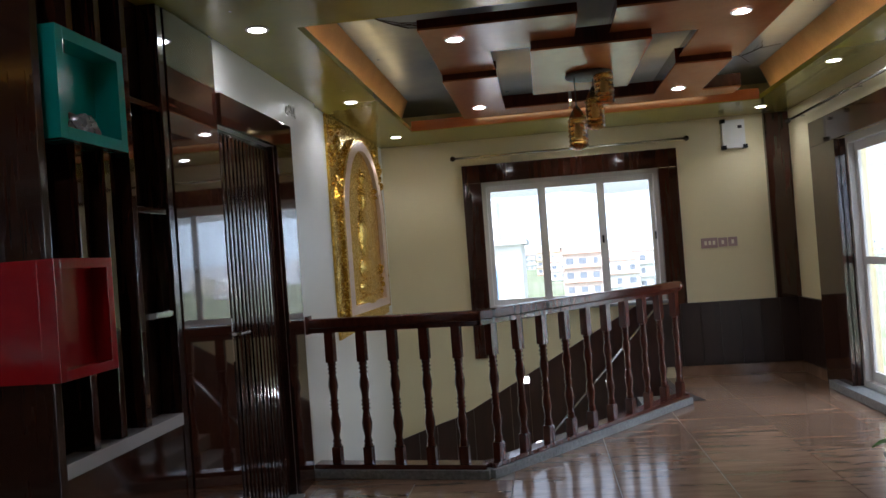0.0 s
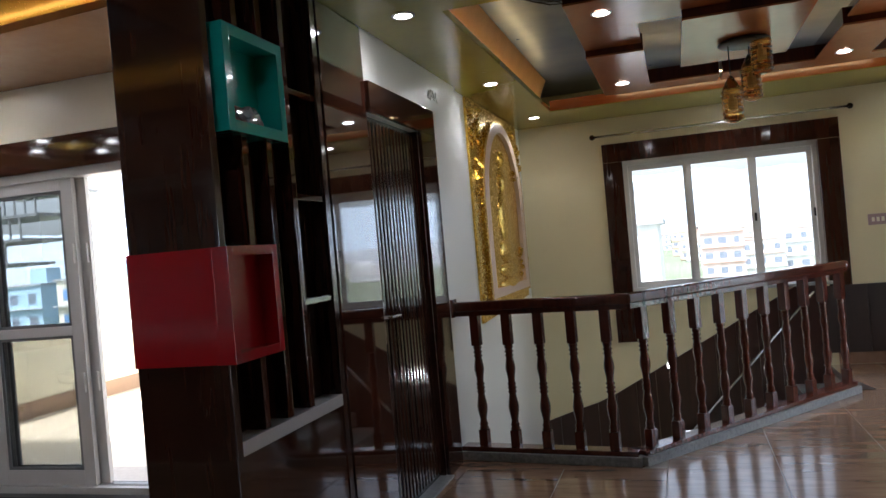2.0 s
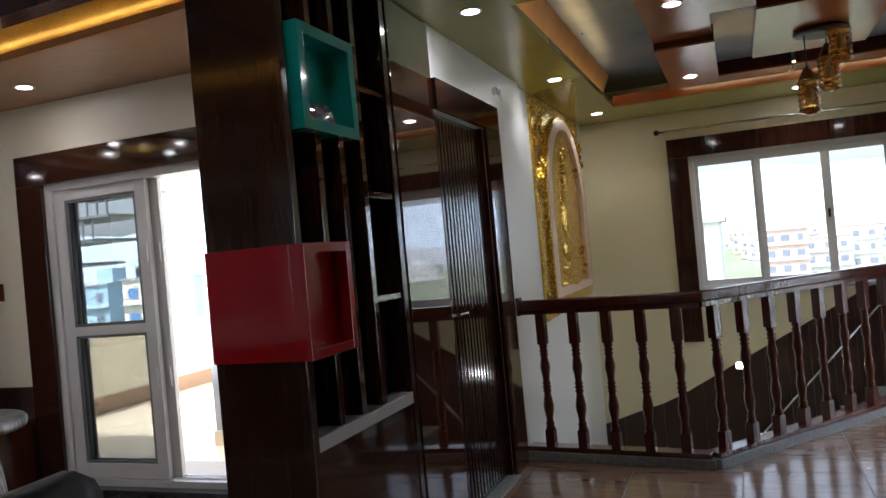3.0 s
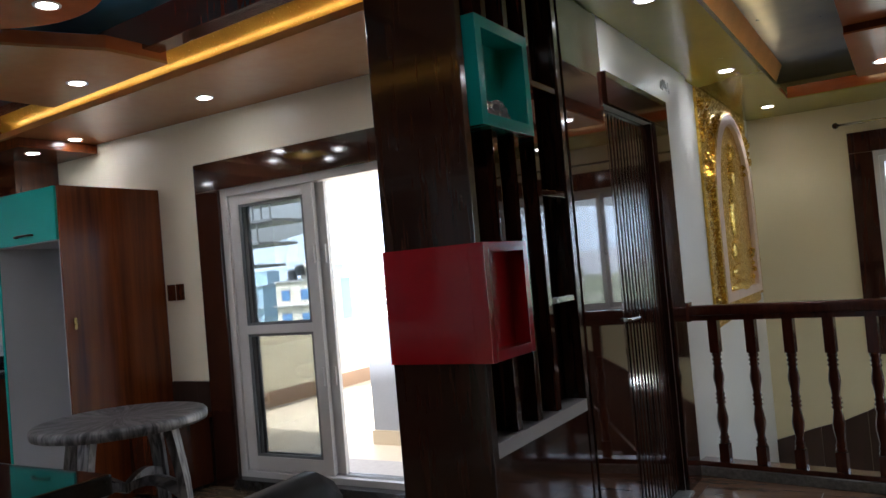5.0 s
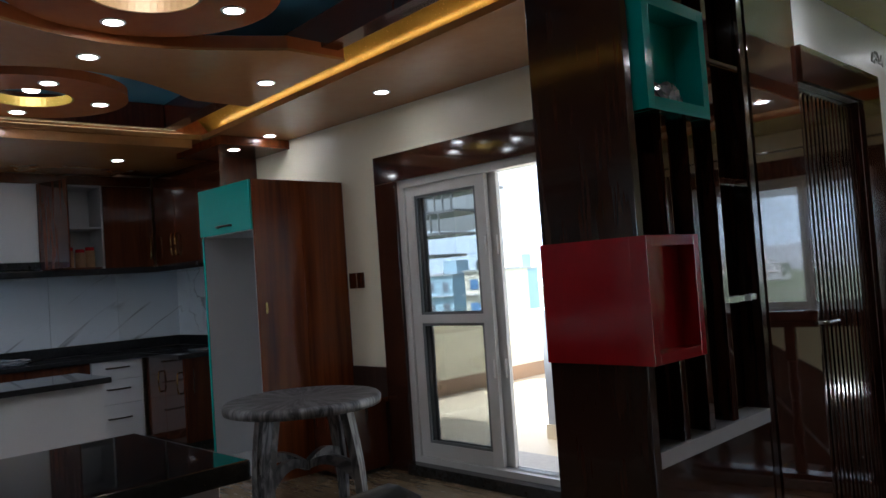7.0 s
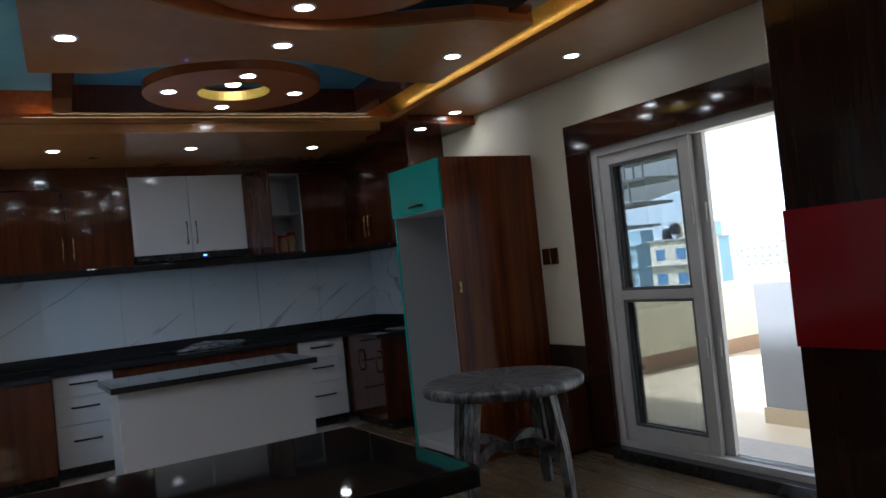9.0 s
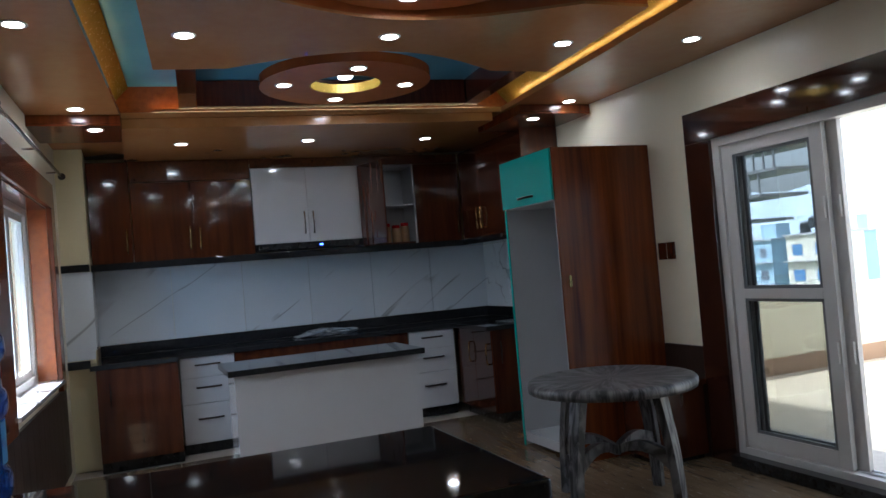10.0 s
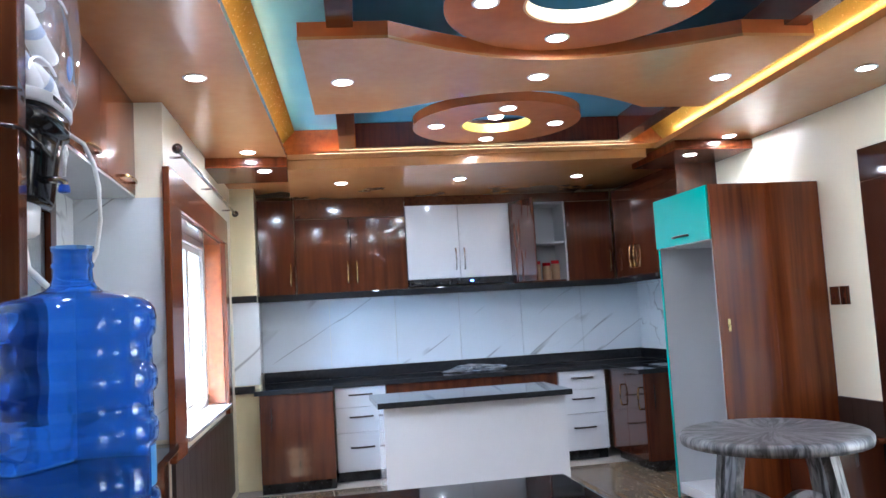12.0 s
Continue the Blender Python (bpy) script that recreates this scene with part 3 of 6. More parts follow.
pink_plate = material("dusky_pink_plastic", (0.40, 0.27, 0.27), 0.35, 0, None, 8)
switch = thing("switch_plate", "dusky pink switch plate beside the window", "switch", (1.62, 7.89, 1.28))
part("plate", boxes((1.60, 1.755, 7.885, 7.9, 1.27, 1.37), bevel=0.003), pink_plate, switch)
part("socket", boxes((1.765, 1.85, 7.887, 7.9, 1.275, 1.365), bevel=0.003), pink_plate, switch)
part("socket", boxes((1.86, 1.945, 7.887, 7.9, 1.275, 1.365), bevel=0.003), pink_plate, switch)
for x in (1.64, 1.68, 1.72, 1.805, 1.90):
    part("rocker", boxes((x - 0.012, x + 0.012, 7.881, 7.886, 1.30, 1.34), bevel=0.002), pale, switch)
meter = thing("wall_box", "white distribution box with black corner clips on the wall", "fuse box", (1.85, 7.85, 2.23))
part("case", boxes((1.87, 2.09, 7.85, 7.9, 2.24, 2.52), bevel=0.008), white_plastic, meter)
part("display", boxes((2.02, 2.06, 7.846, 7.851, 2.43, 2.46)), black_plastic, meter)
for x, z in ((1.86, 2.23), (2.06, 2.23), (1.86, 2.49)):
    part("clip", boxes((x, x + 0.045, 7.842, 7.9, z, z + 0.04), bevel=0.004), black_plastic, meter)

# plaster ornament on the white wall
rng = random.Random(4)
ornament = thing("wall_ornament", "small white plaster flower ornament on the wall", "ornament", (-1.55, 4.85, 2.40))
for i in range(16):
    b = bmesh.new()
    bmesh.ops.create_icosphere(b, subdivisions=2, radius=0.010 + 0.010 * rng.random())
    b.transform(pose(-1.548, 4.74 + 0.22 * rng.random(), 2.37 + 0.05 * rng.random(), 360 * rng.random()) @ Matrix.Diagonal((0.4, 1.8, 0.6, 1)))
    part("petal", b, white_wall, ornament, "", True)

# gilded relief: one plain shape
bm = slab([(5.74, 0.79), (7.64, 0.86), (7.64, 2.552), (5.74, 2.552)], 0.0, 0.02)
arch = [(5.94, 0.93), (7.58, 0.93)] + [(6.76 + 0.82 * math.cos(a), 1.75 + 0.74 * math.sin(a)) for a in [math.pi * i / 14 for i in range(15)]]
inner = [(6.76 + (y - 6.76) * 0.94, 1.65 + (z - 1.65) * 0.97) for y, z in arch]


def onto_wall(b, x):
    """Stands a flat plate, drawn in y and z, up against the west wall."""
    b.transform(Matrix(((0, 0, 1, x), (1, 0, 0, 0), (0, 1, 0, 0), (0, 0, 0, 1))))
    return b


def join(*parts):
    out = bmesh.new()
    for b in parts:
        tmp = bpy.data.meshes.new("tmp")
        b.to_mesh(tmp)
        b.free()
        out.from_mesh(tmp)
        bpy.data.meshes.remove(tmp)
    return out


relief = [onto_wall(bm, -1.578), onto_wall(slab(arch, 0.0, 0.055, inner), -1.578)]
for z, r, h in ((0.98, 0.42, 0.10), (1.10, 0.36, 0.12), (1.24, 0.30, 0.18), (1.44, 0.24, 0.40), (1.86, 0.14, 0.22), (2.08, 0.07, 0.14)):
    b = bmesh.new()
    bmesh.ops.create_uvsphere(b, u_segments=18, v_segments=10, radius=1.0)
    b.transform(Matrix.Translation((-1.565, 6.78, z + h / 2)) @ Matrix.Diagonal((0.05, r, h * 0.62, 1)))
    relief.append(b)
rng = random.Random(9)
for i in range(90):
    b = bmesh.new()
    bmesh.ops.create_icosphere(b, subdivisions=1, radius=0.02 + 0.025 * rng.random())
    side = rng.choice((0, 1))
    y = 5.79 + 0.30 * rng.random() if side == 0 else 7.32 + 0.28 * rng.random()
    z = 1.95 + 0.55 * rng.random() if rng.random() < 0.75 else 0.95 + 1.0 * rng.random()
    b.transform(Matrix.Translation((-1.555, y, z)))
    relief.append(b)
solid("gilded_relief", join(*relief), gold, "embossed golden wall relief with an arched frame", "wall art")
solid("relief_border", onto_wall(slab(inner, 0.0, 0.036, [(6.76 + (y - 6.76) * 0.82, 1.65 + (z - 1.65) * 0.90) for y, z in inner]), -1.556), gold_pale, "pale arched border set inside the golden relief", "wall art border")

# ---- hall: display partition ----
unit = thing("display_partition", "glossy black-brown partition with slats, niches and a white strip", "partition", (-1.74, 2.235, 0))
part("core", boxes((-1.912, -1.645, 2.275, 3.60, 0.0, 2.615)), dark, unit)
part("front_panel", boxes((-1.915, -1.548, 2.235, 2.273, 0.0, 2.615), bevel=0.003), dark, unit)
part("base_panel", boxes((-1.643, -1.556, 2.275, 3.09, 0.0, 0.738), bevel=0.003), trim_brown, unit)
part("end_panel", boxes((-1.643, -1.546, 3.145, 3.649, 0.0, 2.555), bevel=0.003), mirror_brown, unit, "glossy brown upright panel")
part("strip", boxes((-1.643, -1.548, 2.275, 3.085, 0.740, 0.790), bevel=0.002), white_lam, unit, "white laminated strip")
for y, spans in ((2.445, ((0.792, 1.06), (1.46, 1.862), (2.249, 2.555))), (2.62, ((0.792, 1.862), (2.249, 2.555))), (2.80, ((0.792, 2.555),))):
    for z0, z1 in spans:
        part("slat", boxes((-1.643, -1.556, y, y + 0.036, z0, z1), bevel=0.002), mirror_brown, unit)
part("stile", boxes((-1.643, -1.552, 3.09, 3.142, 0.0, 2.555), bevel=0.002), dark, unit)
for z in (1.205, 1.640, 2.080):
    part("shelf", boxes((-1.643, -1.560, 2.838, 3.088, z, z + 0.025), bevel=0.002), mirror_brown, unit)


def niche(name, y0, y1, z0, z1, x_back, x_front, t, mat, label, parent):
    ob = part(name, boxes((x_back, x_back + 0.012, y0, y1, z0, z1)), mat, parent, label)
    part("frame", boxes((x_back + 0.012, x_front, y0, y0 + t, z0, z1), (x_back + 0.012, x_front, y1 - t, y1, z0, z1), (x_back + 0.012, x_front, y0 + t, y1 - t, z0, z0 + t), (x_back + 0.012, x_front, y0 + t, y1 - t, z1 - t, z1), bevel=0.002), mat, ob)
    return ob


niche("teal_niche", 2.335, 2.752, 1.863, 2.247, -1.641, -1.530, 0.042, teal, "teal laminated open box niche", unit)
niche("red_niche", 2.215, 2.545, 1.063, 1.458, -1.580, -1.508, 0.034, red, "red laminated open box niche", unit)
part("red_core", boxes((-1.641, -1.581, 2.277, 2.543, 1.065, 1.456)), red, unit)
part("red_band", boxes((-1.914, -1.582, 2.220, 2.234, 1.063, 1.458), bevel=0.002), red, unit, "red laminated band round the corner")


def crumpled(name, place, size, mat, label, category, seed, n=3):
    """A bag of thin film with many sharp folds."""
    b = bmesh.new()
    bmesh.ops.create_icosphere(b, subdivisions=n, radius=1.0)
    for v in b.verts:
        q = v.co * 2.3 + Vector((seed, 0, seed * 2))
        v.co *= 0.72 + 0.38 * noise.noise(q) + 0.22 * noise.noise(q * 3)
        v.co.z = max(v.co.z, -0.35) + 0.35
    b.transform(Matrix.Translation(place) @ Matrix.Diagonal((*size, 1)))
    return solid(name, b, mat, label, category)


film = material("clear_plastic_film", (0.60, 0.62, 0.66), 0.12, 0.0, (0.38, 0.40, 0.44), 12, (1, 1, 1), 1.0, 0.4, 0.6)
film.node_tree.nodes["Principled BSDF"].inputs["Transmission Weight"].default_value = 0.55
crumpled("plastic_bag", (-1.585, 2.56, 1.906), (0.03, 0.13, 0.07), film, "crumpled clear plastic bag in the teal niche", "plastic bag", 3.0)

# ---- hall: ribbed door ----
door = tagged(thing("door_1", "closed black ribbed door with a steel lever", "door", (-1.60, 3.66, 0.0)), kind="structure")
part("leaf", boxes((-1.625, -1.585, 3.655, 4.455, 0.01, 2.115)), black_plastic, door)
for i in range(14):
    y = 3.72 + i * 0.052
    part("rib", boxes((-1.585, -1.570, y, y + 0.034, 0.04, 2.09), bevel=0.006), dark, door, "")
handle = part("handle_plate", boxes((-1.585, -1.562, 3.672, 3.705, 0.92, 1.14), bevel=0.003), steel, door)
part("lever", tube([(-1.565, 3.69, 1.06), (-1.52, 3.69, 1.06), (-1.515, 3.80, 1.06)], 0.009, 8), steel, handle)
trim3 = thing("door_trim", "glossy brown laminated surround of the ribbed door", "door trim", (-1.53, 3.65, 0))
part("head", boxes((-1.549, -1.524, 3.652, 4.745, 2.12, 2.282), bevel=0.003), trim_brown, trim3)
part("jamb", boxes((-1.549, -1.524, 4.46, 4.745, 0.0, 2.118), bevel=0.003), trim_brown, trim3)
part("lining", boxes((-1.62, -1.5505, 4.437, 4.459, 0.013, 2.117)), trim_brown, trim3)
part("threshold", boxes((-1.66, -1.50, 3.652, 4.455, 0.0, 0.012)), granite, trim3)

# ---- stairs and railing ----
stairs = thing("staircase", "granite staircase going down along the window wall", "stairs", (1.16, 7.3, 0))
for i in range(10):
    x = 1.16 - 0.28 * i
    part("step", boxes((x - 0.30, x, 6.70, 7.87, -0.17 * (i + 1) - 0.15, -0.17 * (i + 1)), bevel=0.006), granite, stairs)
part("nosing", slab([(1.12, 6.68), (1.30, 6.68), (1.17, 7.30), (1.17, 7.87), (1.12, 7.87)], -0.004, 0.008), walnut, stairs, "dark wooden edge at the stair head")
stair_wood = material("dark_red_stair_panelling", (0.045, 0.013, 0.009), 0.3, 0, (0.020, 0.007, 0.005), 2.2, (7, 7, 0.5), 1.0, fine=9, bump=0.1)
slope = [(-1.58, -0.50), (-1.10, -0.33), (-0.92, -0.28), (1.16, 0.88), (1.16, -0.2), (-1.58, -1.9)]
stair_boards = thing("stair_wainscot", "dark red wooden panelling that follows the stairs", "wall panelling", (-0.2, 7.88, 0))


def height_on(x, pts):
    for (xa, za), (xb, zb) in zip(pts, pts[1:]):
        if xa <= x <= xb:
            return za + (zb - za) * (x - xa) / (xb - xa)
    return pts[-1][1]


for i in range(14):
    xa, xb = -1.58 + 2.74 * i / 14 + 0.001, -1.58 + 2.74 * (i + 1) / 14 - 0.001
    top_line, low_line = slope[:4], [slope[5], slope[4]]
    bm = slab([(xa, height_on(xa, low_line)), (xb, height_on(xb, low_line)), (xb, height_on(xb, top_line)), (xa, height_on(xa, top_line))], 0.0, 0.02)
    bm.transform(Matrix(((1, 0, 0, 0), (0, 0, 1, 7.872), (0, 1, 0, 0), (0, 0, 0, 1))))
    part("plank", bm, stair_wood, stair_boards)
wall_rail = thing("wall_handrail", "slim steel handrail on the stair wall", "handrail", (0.5, 7.8, 0.05))
part("pole", tube([(-0.6, 7.80, -1.13), (1.08, 7.80, 0.70)], 0.014, 10), steel, wall_rail, "", True)
for k in (0.15, 0.5, 0.85):
    part("bracket", tube([(-0.6 + 1.68 * k, 7.80, -1.13 + 1.83 * k), (-0.6 + 1.68 * k, 7.87, -1.15 + 1.83 * k)], 0.007, 6), steel, wall_rail)
step_lamp = thing("stair_lamp", "small lit square step light on the stair wall", "wall light", (-0.23, 7.88, -0.02))
part("plate", boxes((-0.29, -0.20, 7.86, 7.878, 0.02, 0.10), bevel=0.003), white_plastic, step_lamp)
part("diffuser", boxes((-0.275, -0.215, 7.855, 7.862, 0.035, 0.085)), lamp_white, step_lamp, "glowing square diffuser")

railing = thing("railing", "polished dark red wooden railing with turned balusters on a granite kerb", "railing", (-0.41, 4.72, 0))
A, C, E = Vector((-1.545, 4.885, 0)), Vector((-0.405, 4.715, 0)), Vector((1.11, 6.63, 0))


def along(p, q, half, z0, z1, bevel=0.0, grow=0.0):
    d = (q - p)
    b = boxes((-grow, d.length + grow, -half, half, z0, z1), bevel=bevel)
    return oblique(b, p, math.degrees(math.atan2(d.y, d.x)))


for p, q in ((A, C), (C, E)):
    part("kerb", along(p, q, 0.075, 0.0, 0.055, 0.004, 0.02), granite, railing, "grey speckled granite kerb")
    part("bottom_rail", along(p, q, 0.055, 0.055, 0.085, 0.006), redwood, railing)
    hr = along(p, q, 0.038, 0.965, 1.03, 0.014, 0.03)
    part("handrail", hr, redwood, railing, "rounded polished wooden handrail", True)
    part("under_rail", along(p, q, 0.022, 0.935, 0.965, 0.003), redwood, railing)
bm = bmesh.new()
bmesh.ops.create_uvsphere(bm, u_segments=16, v_segments=10, radius=0.05)
bm.transform(Matrix.Translation(E + Vector((0.02, 0.03, 0.985))) @ Matrix.Diagonal((1, 1, 0.9, 1)))
part("end_scroll", bm, redwood, railing, "rounded end of the handrail", True)
TURNED = [(0.0267, 0.19), (0.0318, 0.20), (0.0241, 0.212), (0.0301, 0.225), (0.0233, 0.238), (0.0216, 0.255), (0.0326, 0.315), (0.0343, 0.345), (0.0250, 0.40), (0.0216, 0.425), (0.0301, 0.437), (0.0216, 0.449),
          (0.0309, 0.462), (0.0216, 0.475), (0.0293, 0.487), (0.0216, 0.50), (0.0241, 0.53), (0.0326, 0.58), (0.0318, 0.605), (0.0225, 0.66), (0.0301, 0.672), (0.0216, 0.684), (0.0309, 0.697), (0.0216, 0.71), (0.0301, 0.723), (0.0250, 0.74)]
baluster_mesh = None
spots = [A.lerp(C, k) for k in (0.13, 0.32, 0.505, 0.69, 0.875)] + [C.lerp(E, k) for k in [0.045 + 0.104 * i for i in range(10)]]
for i, p in enumerate(spots):
    if baluster_mesh is None:
        b = join(spin(TURNED, (0, 0, 0), 14), boxes((-0.029, 0.029, -0.029, 0.029, 0.085, 0.19), bevel=0.004), boxes((-0.029, 0.029, -0.029, 0.029, 0.74, 0.937), bevel=0.004))
        baluster_mesh = mesh_of("baluster", b, redwood)
        for poly in baluster_mesh.polygons:
            poly.use_smooth = 0.192 < poly.center.z < 0.738
    ob = new("baluster", baluster_mesh)
    ob.parent = railing
    seg = C - A if i < 5 else E - C
    ob.matrix_local = Matrix.Translation(p - base_of(railing)) @ Matrix.Rotation(math.atan2(seg.y, seg.x), 4, "Z")
part("wall_bracket", boxes((-1.55, -1.53, 4.84, 4.93, 0.93, 1.05), bevel=0.004), redwood, railing)


# ---- hall: plant ----
def plant(x, y):
    ob = thing("potted_plant", "leafy green plant in a white pot on the floor", "plant", (x, y, 0))
    part("pot", spin([(0.10, 0.0), (0.14, 0.22), (0.15, 0.24), (0.13, 0.24), (0.11, 0.19)], (x, y, 0), 20), white_plastic, ob, "white round pot", True)
    part("soil", spin([(0.01, 0.19), (0.118, 0.20)], (x, y, 0), 16), walnut, ob)
    leaf_mat = material("plant_leaf", (0.05, 0.16, 0.02), 0.35, 0, (0.09, 0.24, 0.03), 8)
    r = random.Random(5)
    for i in range(22):
        a, up, ln = r.random() * 6.28, 0.3 + 0.5 * r.random(), 0.12 + 0.09 * r.random()
        bm = bmesh.new()
        rows = []
        for k in range(5):
            s = k / 4
            w = 0.045 * math.sin(math.pi * min(1, s * 0.9 + 0.08))
            rows.append([bm.verts.new((0.03 + ln * s, side * w, 0.02 + ln * up * 1.6 * s - 0.12 * s * s + abs(side) * 0.01)) for side in (-1, 0, 1)])
        for ra, rb in zip(rows, rows[1:]):
            for j in (0, 1):
                bm.faces.new((ra[j], ra[j + 1], rb[j + 1], rb[j]))
        bm.transform(pose(x, y, 0.19 + 0.12 * r.random(), 0, 0, math.degrees(a)))
        part("leaf", bm, leaf_mat, ob, "", True)


plant(1.76, 3.97)


# ---- kitchen: ceiling shapes ----
def bow_tie():
    """The waisted board between the two rings."""
    pts = [(-3.785, 0.415), (-3.747, 0.805)]
    for i in range(1, 12):
        s = i / 12
        pts.append((-3.747 + 0.08 * s - 0.31 * math.sin(math.pi * s), 0.805 + 1.646 * s))
    pts += [(-3.667, 2.451), (-3.662, 2.82), (-4.865, 2.915), (-4.868, 2.515)]
    for i in range(1, 12):
        s = i / 12
        pts.append((-4.868 - 0.076 * s + 0.375 * math.sin(math.pi * s), 2.515 - 1.615 * s))
    return pts + [(-4.944, 0.90), (-4.996, 0.517)]


tie = thing("ceiling_board", "waisted marbled orange board hung across the kitchen ceiling", "ceiling board", (-4.28, 1.65, 2.62))
part("underside", slab(bow_tie(), 2.62, 2.635), soffit_orange, tie)
part("edge", slab([(-4.28 + (x + 4.28) * 0.998, 1.65 + (y - 1.65) * 0.998) for x, y in bow_tie()], 2.635, 2.70), panel_brown, tie, "brown lacquered edge")


def ring(cx, cy, z, r_out, r_in, lit, collar, label):
    ob = thing("ceiling_ring", label, "ceiling ring", (cx, cy, z), "rings of the kitchen ceiling")
    n = 48
    cir = lambda r: [(cx + r * math.cos(2 * math.pi * i / n), cy + r * math.sin(2 * math.pi * i / n)) for i in range(n)]
    part("ring_plate", slab(cir(r_out), z, z + 0.06, cir(r_in)), panel_brown, ob)
    part("collar", slab(cir(r_in), z + 0.002, z + 0.062, cir(r_in - 0.012)), collar, ob, "painted inner collar")
    if lit:
        part("crystal_lamp", spin([(0.01, 0.035), (0.045, 0.045), (0.06, 0.075), (0.06, 0.10), (0.03, TOP - z)], (cx, cy, z), 12), crystal_glow, ob, "glowing crystal lamp")
    for k in range(4):
        a = math.pi / 2 * k - 0.07
        downlight(cx + 0.405 * math.cos(a), cy + 0.405 * math.sin(a), z, 0.075)
    return ob


ring(-5.42, 1.725, 2.66, 0.56, 0.24, True, cove_gold, "brown ceiling ring with a lit crystal lamp in its gold hole")
ring(-3.42, 1.575, 2.66, 0.575, 0.245, True, cove_peach, "brown ceiling ring beside the waisted board")
for x, y in ((-4.37, 0.642), (-4.275, 1.652), (-4.275, 2.691)):
    downlight(x, y, 2.62, 0.18)
beams = thing("ceiling_beams", "dark red lacquered beams framing the blue ceiling recess", "ceiling beams", (-4.3, 1.6, 2.78))
for y in (0.585, 2.71):
    part("beam", askew(boxes((-6.14, -2.42, y, y + 0.115, 2.672, 2.855), bevel=0.003)), redwood, beams)
for x in (-6.14, -2.52):
    part("beam", askew(boxes((x, x + 0.10, 0.705, 2.705, 2.672, 2.855), bevel=0.003)), redwood, beams)
# lower boxes over the counters
for x0, x1, y0, y1 in ((-6.75, -6.13, -0.292, 0.335), (-6.55, -5.78, 3.20, 3.839)):
    hung = thing("ceiling_box", "brown laminated box under the ceiling corner", "ceiling box", (x1, y0, 2.545), "boxes under the ceiling corners")
    part("underside", boxes((x0, x1, y0, y1, 2.545, 2.56), bevel=0.002), satin_brown, hung)
    part("face_board", boxes((x1 - 0.02, x1, y0, y1, 2.562, 2.617), bevel=0.002), satin_brown, hung)
    inner = (y1 - 0.02, y1) if y0 < 0 else (y0, y0 + 0.02)
    part("side_board", boxes((x0, x1 - 0.021, *inner, 2.562, 2.617), bevel=0.002), satin_brown, hung)
structure("ceiling_over_counter", slab([(-8.0, 0.34), (-6.27, 0.34), (-6.06, 3.10), (-8.0, 3.10)], 2.55, 2.617), soffit_orange, "lower orange ceiling strip above the kitchen cabinets")
downlight(-6.27, 0.17, 2.545, 0.12)
downlight(-5.97, 3.42, 2.545, 0.06)
for x, y in ((-6.89, 0.764), (-6.81, 1.759), (-6.80, 2.796)):
    downlight(x, y, 2.55, 0.13)


# ---- kitchen: cabinets ----
def bar_handle(a, b, out, mat, parent):
    """A bowed bar handle from a to b, standing off by out."""
    a, b, o = Vector(a), Vector(b), Vector(out)
    pts = [a, a + o * 0.8] + [a.lerp(b, k) + o * (0.9 + 0.25 * math.sin(math.pi * k)) for k in (0.2, 0.5, 0.8)] + [b + o * 0.8, b]
    return part("handle", tube(pts, 0.008, 7), mat, parent, "bowed metal handle", True)


X_UP, X_LOW, X_WALL = -7.68, -7.42, -8.0


def upper_unit(y0, y1, z0, z1, doors, mat, label, handles=True, metal=None):
    ob = thing("wall_cabinet", label, "wall cabinet", (X_WALL, y0, z0), "kitchen wall cabinets")
    part("body", boxes((X_WALL + 0.003, X_UP - 0.02, y0, y1, z0, z1)), mat, ob)
    w = (y1 - y0) / doors
    for i in range(doors):
        a, b = y0 + i * w + 0.0015, y0 + (i + 1) * w - 0.0015
        d = part("door", boxes((X_UP - 0.018, X_UP, a, b, z0 + 0.002, z1 - 0.002), bevel=0.002), mat, ob)
        if handles:
            hy = b - 0.04 if i % 2 == 0 else a + 0.04
            bar_handle((X_UP, hy, z0 + 0.08), (X_UP, hy, z0 + 0.28), (0.03, 0, 0), metal or brass, d)
    return ob


ZU = 1.675
upper_unit(0.03, 0.36, ZU, 2.545, 1, brown, "glossy brown end wall cabinet with a brass handle")
upper_unit(0.365, 1.395, ZU, 2.36, 2, brown, "glossy brown wall cabinet with two closed doors")
upper_unit(1.40, 2.41, 1.755, 2.455, 2, white_lam, "glossy white wall cabinet over the cooker hood", True, steel)
upper_unit(2.985, 3.46, ZU, 2.455, 1, brown, "glossy brown corner wall cabinet")
fascia = thing("cabinet_fascia", "glossy brown fascia boards above the wall cabinets", "fascia", (X_UP, 0.365, 2.364))
part("board", boxes((X_UP - 0.03, X_UP - 0.002, 0.365, 1.393, 2.364, 2.547), bevel=0.002), brown_y, fascia)
part("board", boxes((X_UP - 0.03, X_UP - 0.002, 1.396, 3.46, 2.459, 2.547), bevel=0.002), brown_y, fascia)
